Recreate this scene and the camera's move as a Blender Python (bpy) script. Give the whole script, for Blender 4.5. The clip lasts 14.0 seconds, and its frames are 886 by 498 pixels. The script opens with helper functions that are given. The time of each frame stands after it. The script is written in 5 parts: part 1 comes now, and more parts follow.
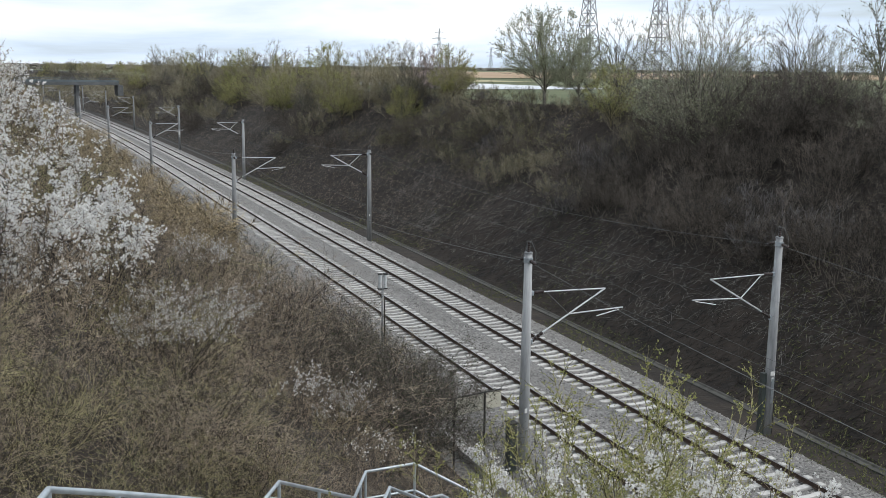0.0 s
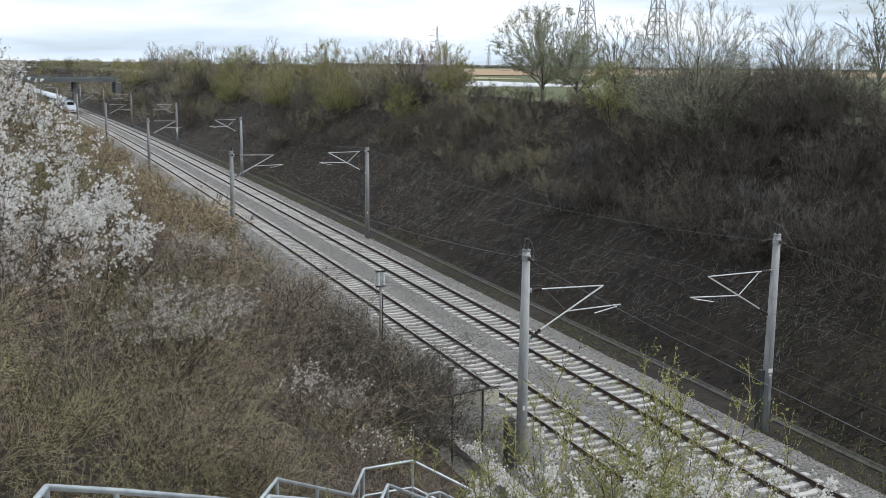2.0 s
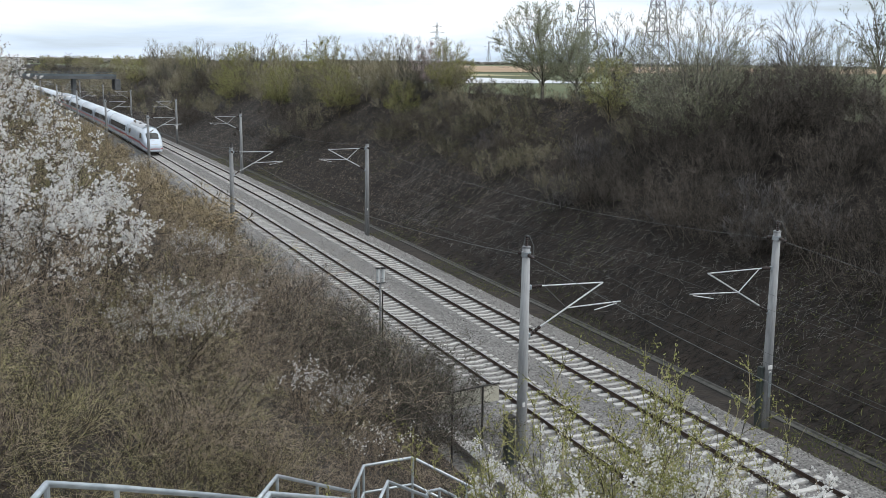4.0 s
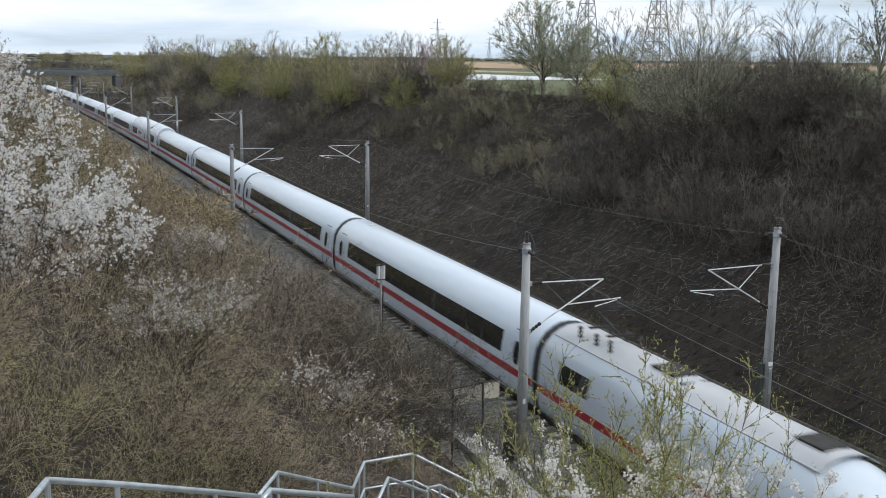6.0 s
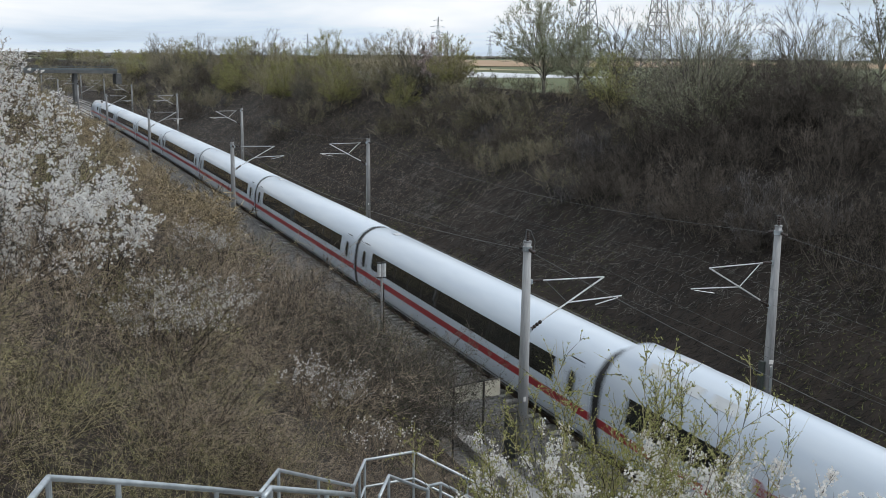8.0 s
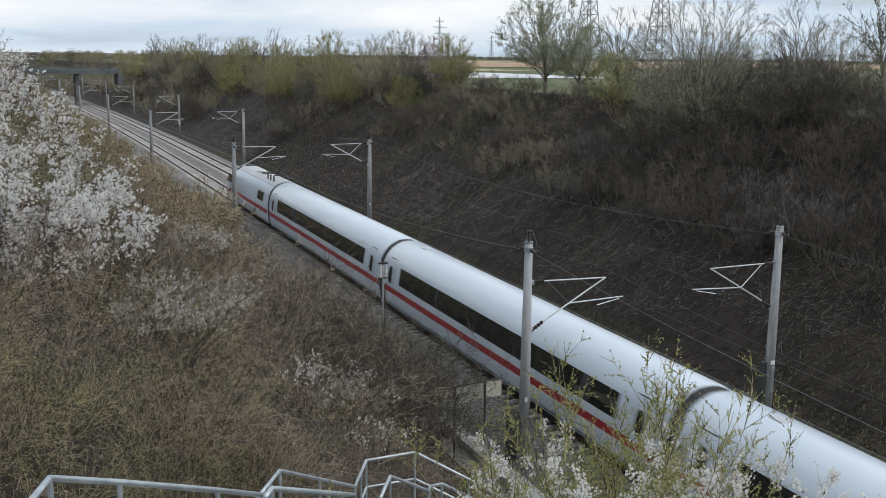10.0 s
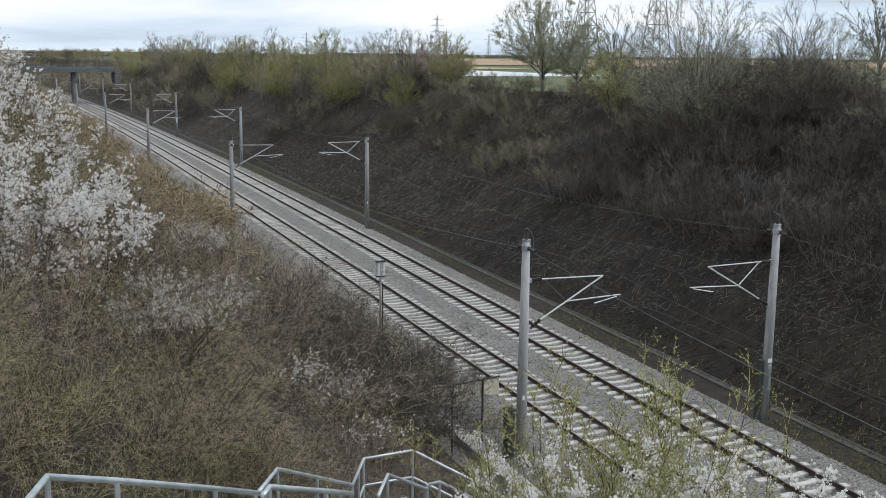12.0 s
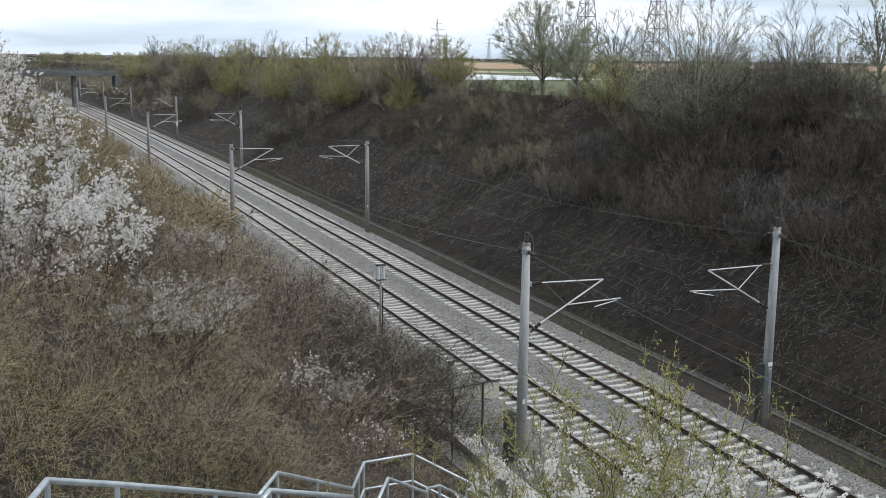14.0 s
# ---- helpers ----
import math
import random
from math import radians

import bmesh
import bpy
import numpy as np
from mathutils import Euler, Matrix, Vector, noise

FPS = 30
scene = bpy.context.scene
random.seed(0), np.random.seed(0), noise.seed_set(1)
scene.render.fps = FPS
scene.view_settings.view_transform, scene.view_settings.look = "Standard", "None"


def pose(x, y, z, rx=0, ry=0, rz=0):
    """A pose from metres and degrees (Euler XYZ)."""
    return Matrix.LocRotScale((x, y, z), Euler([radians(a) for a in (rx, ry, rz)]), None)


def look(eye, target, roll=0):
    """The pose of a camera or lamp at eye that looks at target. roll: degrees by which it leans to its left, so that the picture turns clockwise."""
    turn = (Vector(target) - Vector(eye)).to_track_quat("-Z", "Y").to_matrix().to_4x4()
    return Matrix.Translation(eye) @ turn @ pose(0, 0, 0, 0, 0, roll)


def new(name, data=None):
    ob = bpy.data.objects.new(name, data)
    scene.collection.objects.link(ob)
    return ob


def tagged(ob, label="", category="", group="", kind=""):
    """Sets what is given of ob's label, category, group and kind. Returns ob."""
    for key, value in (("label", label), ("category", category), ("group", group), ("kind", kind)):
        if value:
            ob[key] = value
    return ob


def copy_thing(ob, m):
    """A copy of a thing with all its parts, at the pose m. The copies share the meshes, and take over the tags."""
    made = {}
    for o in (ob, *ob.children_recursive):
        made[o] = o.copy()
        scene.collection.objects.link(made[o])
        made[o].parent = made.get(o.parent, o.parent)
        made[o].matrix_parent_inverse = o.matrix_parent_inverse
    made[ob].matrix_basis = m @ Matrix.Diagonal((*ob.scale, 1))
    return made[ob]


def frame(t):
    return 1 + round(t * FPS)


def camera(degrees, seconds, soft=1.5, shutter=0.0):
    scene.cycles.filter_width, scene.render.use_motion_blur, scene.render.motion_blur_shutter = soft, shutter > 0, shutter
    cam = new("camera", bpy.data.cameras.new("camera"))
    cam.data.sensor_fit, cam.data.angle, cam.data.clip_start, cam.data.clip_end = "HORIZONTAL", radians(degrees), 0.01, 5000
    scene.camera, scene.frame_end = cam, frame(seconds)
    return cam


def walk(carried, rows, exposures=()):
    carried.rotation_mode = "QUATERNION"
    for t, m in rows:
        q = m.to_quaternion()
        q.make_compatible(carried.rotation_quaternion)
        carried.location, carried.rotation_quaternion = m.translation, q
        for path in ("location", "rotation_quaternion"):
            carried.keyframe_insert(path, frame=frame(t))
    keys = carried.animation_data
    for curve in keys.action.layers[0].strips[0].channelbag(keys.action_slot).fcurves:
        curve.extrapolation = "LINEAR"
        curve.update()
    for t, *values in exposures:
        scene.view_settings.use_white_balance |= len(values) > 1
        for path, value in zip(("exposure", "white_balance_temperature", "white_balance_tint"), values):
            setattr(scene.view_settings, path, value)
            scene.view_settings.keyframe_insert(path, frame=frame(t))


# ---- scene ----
cam = camera(46.65, 14.0, soft=0.7, shutter=0.12)
EYE = (-18.16, 0.0, 13.08)
FOCAL = 1818.0
YAW, PITCH, ROLL = 0.3795, 0.18337, 0.0138
# small turns of the hand that holds the camera: seconds, sideways, downwards (in units of 1/FOCAL)
SWAY = [(0, 3.8, 20.3), (0.5, 1.4, 18.5), (1, 0.2, 16.5), (1.5, -0.2, 15.4), (2, 0.1, 15.6), (2.5, 0.9, 14.5), (3, 0.1, 13.3),
        (4.2, -0.2, 9.4), (5.5, -0.3, 5.5), (6, 0.4, 4.0), (6.5, 1.2, 4.2), (7, 1.0, 2.7), (7.5, 0.6, 1.9), (8, 1.7, 0.3), (9.2, 3.4, 0.6),
        (10.5, 4.4, 1.4), (11, 2.9, -0.2), (11.5, 1.2, -2.0), (12, -0.3, -1.9), (12.5, 0.0, 0.0), (13, -1.5, 1.5), (13.5, -1.7, 2.3), (14, 0.0, 4.5)]


def cam_pose(dx, dy):
    yaw, pitch = YAW - dx / FOCAL, PITCH - dy / FOCAL
    f = Vector((math.sin(yaw) * math.cos(pitch), math.cos(yaw) * math.cos(pitch), -math.sin(pitch)))
    return look(EYE, Vector(EYE) + f * 10, math.degrees(ROLL))


walk(cam, [(t, cam_pose(dx, dy)) for t, dx, dy in SWAY],
     [(0, -0.06), (3, -0.07), (5.5, -0.1), (6.5, -0.18), (7.5, -0.25), (8, -0.28), (10.5, -0.31), (11, -0.29), (11.5, -0.22), (12.5, -0.14), (14, -0.08)])

# ---- light: a bright, mostly clouded spring sky ----
SUN_EL, SUN_AZ = radians(47), radians(122)
world = bpy.data.worlds.new("sky")
scene.world = world
world.use_nodes = True
wn, wl = world.node_tree.nodes, world.node_tree.links
wn.clear()
sky = wn.new("ShaderNodeTexSky")
sky.sky_type, sky.sun_disc = "NISHITA", False
sky.sun_elevation, sky.sun_rotation = SUN_EL, SUN_AZ
sky.air_density, sky.dust_density = 1.0, 1.5
wtc = wn.new("ShaderNodeTexCoord")
wmap = wn.new("ShaderNodeMapping")
wmap.inputs["Scale"].default_value = (1.3, 1.3, 10.0)
wcloud = wn.new("ShaderNodeTexNoise")
wcloud.inputs["Scale"].default_value, wcloud.inputs["Detail"].default_value, wcloud.inputs["Roughness"].default_value = 1.5, 7, 0.55
wcloud.inputs["Distortion"].default_value = 0.35
wramp = wn.new("ShaderNodeValToRGB")
wramp.color_ramp.elements[0].position, wramp.color_ramp.elements[1].position = 0.20, 0.42
wcol = wn.new("ShaderNodeValToRGB")
wcol.color_ramp.elements[0].position, wcol.color_ramp.elements[0].color = 0.42, (7.2, 8.5, 10.0, 1)
wcol.color_ramp.elements[1].position, wcol.color_ramp.elements[1].color = 0.62, (11.6, 11.8, 12.0, 1)
wmix = wn.new("ShaderNodeMix")
wmix.data_type = "RGBA"
wbg = wn.new("ShaderNodeBackground")
wbg.inputs["Strength"].default_value = 0.107
wout = wn.new("ShaderNodeOutputWorld")
wl.new(wtc.outputs["Generated"], wmap.inputs["Vector"])
wl.new(wmap.outputs["Vector"], wcloud.inputs["Vector"])
wl.new(wcloud.outputs["Fac"], wramp.inputs["Fac"])
wl.new(wcloud.outputs["Fac"], wcol.inputs["Fac"])
wl.new(wramp.outputs["Color"], wmix.inputs["Factor"])
wl.new(sky.outputs["Color"], wmix.inputs["A"])
wl.new(wcol.outputs["Color"], wmix.inputs["B"])
wl.new(wmix.outputs["Result"], wbg.inputs["Color"])
wl.new(wbg.outputs["Background"], wout.inputs["Surface"])
sun = new("sun", bpy.data.lights.new("sun", "SUN"))
sun.data.energy, sun.data.angle, sun.data.color = 1.75, radians(9), (1.0, 0.97, 0.92)
sun.matrix_basis = look((0, 0, 0), (-math.sin(SUN_AZ) * math.cos(SUN_EL), -math.cos(SUN_AZ) * math.cos(SUN_EL), -math.sin(SUN_EL)))


# ---- materials ----
def mat(name, a, b, scale=4.0, rough=0.8, metal=0.0, bump=0.0, bump_scale=None, big=0.35, island=0.0, per_object=0.0, stretch=(1, 1, 1), c=None, thin=0.0):
    """Two tones mixed by fine and coarse noise, with relief; island and per_object vary the tone from piece to piece."""
    m = bpy.data.materials.new(name)
    m.use_nodes = True
    n, l = m.node_tree.nodes, m.node_tree.links
    bsdf = n["Principled BSDF"]
    tc, mp = n.new("ShaderNodeTexCoord"), n.new("ShaderNodeMapping")
    mp.inputs["Scale"].default_value = stretch
    l.new(tc.outputs["Object"], mp.inputs["Vector"])
    fine, coarse = n.new("ShaderNodeTexNoise"), n.new("ShaderNodeTexNoise")
    fine.inputs["Scale"].default_value, fine.inputs["Detail"].default_value = scale, 6
    coarse.inputs["Scale"].default_value, coarse.inputs["Detail"].default_value = scale * 0.13, 3
    l.new(mp.outputs["Vector"], fine.inputs["Vector"])
    l.new(mp.outputs["Vector"], coarse.inputs["Vector"])
    mix = n.new("ShaderNodeMath")
    mix.operation = "MULTIPLY_ADD"
    mix.inputs[1].default_value = big
    l.new(coarse.outputs["Fac"], mix.inputs[0])
    sub = n.new("ShaderNodeMath")
    sub.operation = "MULTIPLY"
    sub.inputs[1].default_value = 1 - big
    l.new(fine.outputs["Fac"], sub.inputs[0])
    l.new(sub.outputs[0], mix.inputs[2])
    fac = mix.outputs[0]
    for amount, node, out in ((island, "ShaderNodeNewGeometry", "Random Per Island"), (per_object, "ShaderNodeObjectInfo", "Random")):
        if amount:
            src, add = n.new(node), n.new("ShaderNodeMath")
            add.operation = "MULTIPLY_ADD"
            add.inputs[1].default_value = amount
            off = n.new("ShaderNodeMath")
            off.operation = "SUBTRACT"
            off.inputs[1].default_value = 0.5
            l.new(src.outputs[out], off.inputs[0])
            l.new(off.outputs[0], add.inputs[0])
            l.new(fac, add.inputs[2])
            fac = add.outputs[0]
    ramp = n.new("ShaderNodeValToRGB")
    e = ramp.color_ramp.elements
    e[0].position, e[0].color = 0.34, (*a, 1)
    e[1].position, e[1].color = 0.66, (*b, 1)
    if c:
        x = e.new(0.5)
        x.color = (*c, 1)
    l.new(fac, ramp.inputs["Fac"])
    l.new(ramp.outputs["Color"], bsdf.inputs["Base Color"])
    bsdf.inputs["Roughness"].default_value, bsdf.inputs["Metallic"].default_value = rough, metal
    if thin:
        tl, mx = n.new("ShaderNodeBsdfTranslucent"), n.new("ShaderNodeMixShader")
        mx.inputs["Fac"].default_value = thin
        l.new(ramp.outputs["Color"], tl.inputs["Color"])
        l.new(bsdf.outputs["BSDF"], mx.inputs[1])
        l.new(tl.outputs["BSDF"], mx.inputs[2])
        l.new(mx.outputs["Shader"], n["Material Output"].inputs["Surface"])
    if bump:
        bn, bt = n.new("ShaderNodeBump"), n.new("ShaderNodeTexNoise")
        bt.inputs["Scale"].default_value, bt.inputs["Detail"].default_value = bump_scale or scale, 4
        l.new(mp.outputs["Vector"], bt.inputs["Vector"])
        bn.inputs["Strength"].default_value, bn.inputs["Distance"].default_value = min(1, bump), 0.03 * max(1, bump)
        l.new(bt.outputs["Fac"], bn.inputs["Height"])
        l.new(bn.outputs["Normal"], bsdf.inputs["Normal"])
    return m


M = {
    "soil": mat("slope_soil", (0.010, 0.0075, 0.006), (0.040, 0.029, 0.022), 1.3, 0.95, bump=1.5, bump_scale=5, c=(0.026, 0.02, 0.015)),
    "field": mat("field_grass", (0.06, 0.075, 0.03), (0.11, 0.125, 0.05), 0.2, 0.9, bump=0.6, bump_scale=3),
    "tilled": mat("tilled_earth", (0.30, 0.20, 0.12), (0.42, 0.30, 0.19), 0.05, 0.95),
    "stubble": mat("pale_stubble", (0.30, 0.27, 0.15), (0.42, 0.37, 0.22), 0.05, 0.95),
    "foil": mat("white_foil", (0.46, 0.48, 0.50), (0.66, 0.67, 0.69), 0.6, 0.45, bump=0.5),
    "ballast": mat("grey_ballast", (0.085, 0.081, 0.077), (0.31, 0.30, 0.285), 9.0, 0.9, bump=3, bump_scale=16, big=0.2),
    "stone": mat("ballast_stone", (0.11, 0.105, 0.10), (0.40, 0.385, 0.37), 3.0, 0.9, island=0.9),
    "drain_concrete": mat("dark_drain_concrete", (0.03, 0.03, 0.026), (0.10, 0.096, 0.085), 3.0, 0.85, bump=0.5),
    "concrete": mat("weathered_concrete", (0.24, 0.235, 0.225), (0.44, 0.43, 0.41), 5.0, 0.85, bump=0.6, per_object=0.25),
    "sleeper": mat("pale_concrete_sleeper", (0.36, 0.35, 0.335), (0.55, 0.535, 0.51), 6.0, 0.85, bump=0.5, per_object=0.35),
    "rail_side": mat("rusty_rail", (0.035, 0.022, 0.016), (0.09, 0.058, 0.042), 8.0, 0.75, 0.2, bump=0.4),
    "rail_top": mat("polished_rail_head", (0.26, 0.26, 0.27), (0.42, 0.42, 0.43), 3.0, 0.3, 1.0, stretch=(8, 0.2, 1)),
    "pole": mat("spun_concrete_pole", (0.22, 0.225, 0.23), (0.40, 0.41, 0.415), 3.0, 0.8, bump=0.3, per_object=0.3, stretch=(3, 3, 0.5)),
    "galv": mat("galvanised_steel", (0.36, 0.40, 0.43), (0.55, 0.60, 0.63), 9.0, 0.48, 0.75, bump=0.1),
    "tube": mat("bright_galvanised_tube", (0.50, 0.51, 0.52), (0.70, 0.71, 0.72), 6.0, 0.45, 0.6),
    "insul": mat("brown_glazed_insulator", (0.02, 0.014, 0.012), (0.05, 0.034, 0.03), 8.0, 0.25),
    "wire": mat("weathered_wire", (0.08, 0.083, 0.083), (0.18, 0.185, 0.185), 2.0, 0.6, 0.3),
    "cabinet": mat("dark_green_sheet_metal", (0.018, 0.026, 0.024), (0.045, 0.055, 0.052), 4.0, 0.55),
    "sign": mat("cream_painted_board", (0.46, 0.44, 0.36), (0.62, 0.60, 0.50), 3.0, 0.6, bump=0.1),
    "white": mat("white_plate", (0.66, 0.66, 0.65), (0.8, 0.8, 0.79), 5.0, 0.5),
    # white coat; its blue cast stands in for the sky's reflection
    "train": mat("white_train_paint_sky_tint", (0.56, 0.635, 0.725), (0.66, 0.725, 0.79), 0.7, 0.25, stretch=(1, 0.3, 3)),
    "roof": mat("grey_train_roof", (0.40, 0.41, 0.43), (0.54, 0.55, 0.57), 1.0, 0.5, stretch=(1, 0.4, 1)),
    "red": mat("traffic_red_stripe", (0.33, 0.025, 0.032), (0.43, 0.04, 0.05), 2.0, 0.35),
    "dark": mat("dark_underframe", (0.012, 0.012, 0.013), (0.04, 0.038, 0.036), 4.0, 0.8, bump=0.3),
    "rubber": mat("black_rubber_bellows", (0.012, 0.012, 0.013), (0.03, 0.03, 0.031), 6.0, 0.7),
    "glass": mat("dark_tinted_glass", (0.012, 0.014, 0.013), (0.03, 0.033, 0.03), 0.8, 0.06),
    "bridge": mat("dark_bridge_concrete", (0.09, 0.095, 0.10), (0.17, 0.175, 0.18), 0.7, 0.85),
    "bridge_rail": mat("blue_grey_parapet", (0.09, 0.11, 0.12), (0.15, 0.18, 0.19), 0.8, 0.6),
    "bark": mat("grey_brown_bark", (0.028, 0.023, 0.019), (0.17, 0.145, 0.12), 2.0, 0.9, island=0.8, per_object=0.25),
    "bark_tree": mat("dark_tree_bark", (0.06, 0.055, 0.045), (0.26, 0.24, 0.195), 2.0, 0.9, island=0.4),
    "twig_near": mat("brown_twigs", (0.016, 0.012, 0.009), (0.40, 0.325, 0.24), 1.0, 0.85, island=1.1, per_object=0.3, c=(0.125, 0.094, 0.067)),
    "twig_olive": mat("olive_twigs", (0.022, 0.019, 0.009), (0.42, 0.37, 0.21), 1.0, 0.85, island=1.0, per_object=0.3, c=(0.12, 0.10, 0.045)),
    "twig_pale": mat("pale_grey_twigs", (0.06, 0.055, 0.052), (0.20, 0.185, 0.18), 1.0, 0.85, island=0.7),
    "leaf": mat("fresh_spring_leaves", (0.24, 0.25, 0.07), (0.46, 0.46, 0.18), 1.5, 0.6, island=0.8, thin=0.45),
    "leaf_olive": mat("olive_buds", (0.13, 0.125, 0.055), (0.28, 0.265, 0.13), 1.5, 0.7, island=0.8, thin=0.45),
    "twig_tan": mat("tawny_twigs", (0.075, 0.055, 0.032), (0.48, 0.385, 0.235), 1.0, 0.85, island=0.9, per_object=0.4),
    # brown lifted in tone, with the distant haze put into the colour
    "twig_far": mat("haze_pale_brown_twigs", (0.16, 0.14, 0.10), (0.46, 0.41, 0.31), 1.0, 0.85, island=0.7, per_object=0.4),
    "leaf_dark": mat("dark_green_leaves", (0.03, 0.045, 0.018), (0.075, 0.095, 0.04), 1.5, 0.6, island=0.8, thin=0.45),
    "leaf_grey": mat("grey_green_buds", (0.24, 0.26, 0.15), (0.42, 0.44, 0.31), 1.5, 0.7, island=0.8, thin=0.45),
    "bloom": mat("white_blossom", (0.78, 0.77, 0.75), (0.90, 0.89, 0.87), 3.0, 0.7, island=0.6, thin=0.45),
    "bloom_pink": mat("pale_pink_blossom", (0.45, 0.34, 0.34), (0.62, 0.50, 0.49), 3.0, 0.7, island=0.6, thin=0.45),
    "dry": mat("dry_grass", (0.03, 0.024, 0.016), (0.26, 0.21, 0.145), 1.0, 0.9, island=0.9),
    "pale_grass": mat("pale_dry_stalks", (0.05, 0.042, 0.034), (0.30, 0.25, 0.20), 1.0, 0.9, island=0.9),
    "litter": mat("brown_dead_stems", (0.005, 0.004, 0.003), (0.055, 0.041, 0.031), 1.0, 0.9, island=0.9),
    "moss": mat("mossy_grass", (0.05, 0.06, 0.02), (0.15, 0.155, 0.06), 1.0, 0.9, island=0.8),
    "cut": mat("pale_cut_branches", (0.03, 0.027, 0.024), (0.24, 0.225, 0.205), 1.0, 0.85, island=0.9),
    "pylon": mat("grey_pylon_steel", (0.20, 0.22, 0.24), (0.30, 0.32, 0.34), 2.0, 0.6, 0.3),
    "woods": mat("far_woods", (0.08, 0.075, 0.06), (0.16, 0.15, 0.12), 0.05, 0.95, island=0.6),
    "lamp": mat("frosted_lamp_glass", (0.52, 0.54, 0.55), (0.68, 0.70, 0.70), 4.0, 0.3),
}

M["glass"].node_tree.nodes["Principled BSDF"].inputs["Specular IOR Level"].default_value = 0.9

# ---- the line of the railway: a wide left-hand curve ----
CURVE = 0.00021
SPACING = 4.2


def bend(y):
    c = min(max(y, -200), 700)
    return -CURVE / 2 * c * c - CURVE * c * (y - c)


def heading(y):
    return math.degrees(math.atan(CURVE * min(max(y, -200), 700)))


def at(x, y, z=0.0, turn=0.0):
    """A pose beside the line: x metres to the right of the near track's axis, y along it."""
    return pose(x + bend(y), y, z, 0, 0, heading(y) + turn)


def ground_z(x, y):
    """Height of the ground x metres right of the near track's axis."""
    if x < -5.0:
        s = -5.0 - x
        z = -0.75 + min(s, 16.5) * 0.68 + max(0, s - 16.5) * 0.02
    elif x > 9.6:
        s = x - 9.6
        z = -0.75 + min(s, 15.8) * 0.68
        if s > 15.8:
            z += min(s - 15.8, 900) * 0.0045 + max(0, s - 900) * 0.006
    else:
        return -0.75
    w = min(1.0, abs(s) / 3)
    return z + w * (0.35 * noise.noise((x * 0.22, y * 0.22, 1.7)) + 0.12 * noise.noise((x * 0.9, y * 0.9, 4.1))) * (1.0 if abs(s) < 40 else 0.0)


# ---- mesh tools ----
def mesh_obj(name, verts, faces, material, parent=None, label="", smooth=False):
    me = bpy.data.meshes.new(name)
    me.from_pydata([tuple(v) for v in verts], [], [tuple(f) for f in faces])
    me.materials.append(material)
    if smooth:
        me.polygons.foreach_set("use_smooth", [True] * len(me.polygons))
    ob = new(name, me)
    ob.parent = parent
    if label:
        ob["label"] = label
    return ob


def part(name, bm, material, parent=None, label="", smooth=False):
    me = bpy.data.meshes.new(name)
    bmesh.ops.recalc_face_normals(bm, faces=bm.faces)
    bm.to_mesh(me)
    bm.free()
    me.materials.append(material)
    if smooth:
        me.polygons.foreach_set("use_smooth", [True] * len(me.polygons))
    ob = new(name, me)
    ob.parent = parent
    if label:
        ob["label"] = label
    return ob


def thing(name, label, category, group="", kind=""):
    return tagged(new(name), label, category, group, kind)


def add_box(bm, cx, cy, cz, sx, sy, sz, bevel=0.0, m=None):
    r = bmesh.ops.create_cube(bm, size=1.0, matrix=(m or Matrix()) @ Matrix.Translation((cx, cy, cz)) @ Matrix.Diagonal((sx, sy, sz, 1)))
    if bevel:
        edges = list({e for v in r["verts"] for e in v.link_edges})
        bmesh.ops.bevel(bm, geom=edges, offset=bevel, segments=2, affect="EDGES", profile=0.7)
    return bm


def add_tube(bm, points, radius, sides=8, closed_ends=True):
    """A round tube through points; radius is one number or one for each point."""
    pts = [Vector(p) for p in points]
    rad = radius if isinstance(radius, (list, tuple)) else [radius] * len(pts)
    rings = []
    for i, p in enumerate(pts):
        d = (pts[min(i + 1, len(pts) - 1)] - pts[max(i - 1, 0)]).normalized()
        a = d.cross(Vector((0, 0, 1)) if abs(d.z) < 0.9 else Vector((1, 0, 0))).normalized()
        b = d.cross(a)
        rings.append([bm.verts.new(p + (a * math.cos(6.28319 * j / sides) + b * math.sin(6.28319 * j / sides)) * rad[i]) for j in range(sides)])
    for r0, r1 in zip(rings, rings[1:]):
        for j in range(sides):
            bm.faces.new((r0[j], r0[(j + 1) % sides], r1[(j + 1) % sides], r1[j]))
    if closed_ends:
        bm.faces.new(rings[0][::-1])
        bm.faces.new(rings[-1])
    return bm


def sweep(name, profile, ys, material, parent=None, label="", x0=0.0, closed=True, smooth=False):
    """A profile of (x, z) drawn along the line of the railway."""
    verts, faces, n = [], [], len(profile)
    for y in ys:
        for x, z in profile:
            verts.append((x0 + x + bend(y), y, z))
    for i in range(len(ys) - 1):
        for j in range(n if closed else n - 1):
            k = (j + 1) % n
            faces.append((i * n + j, i * n + k, (i + 1) * n + k, (i + 1) * n + j))
    return mesh_obj(name, verts, faces, material, parent, label, smooth)


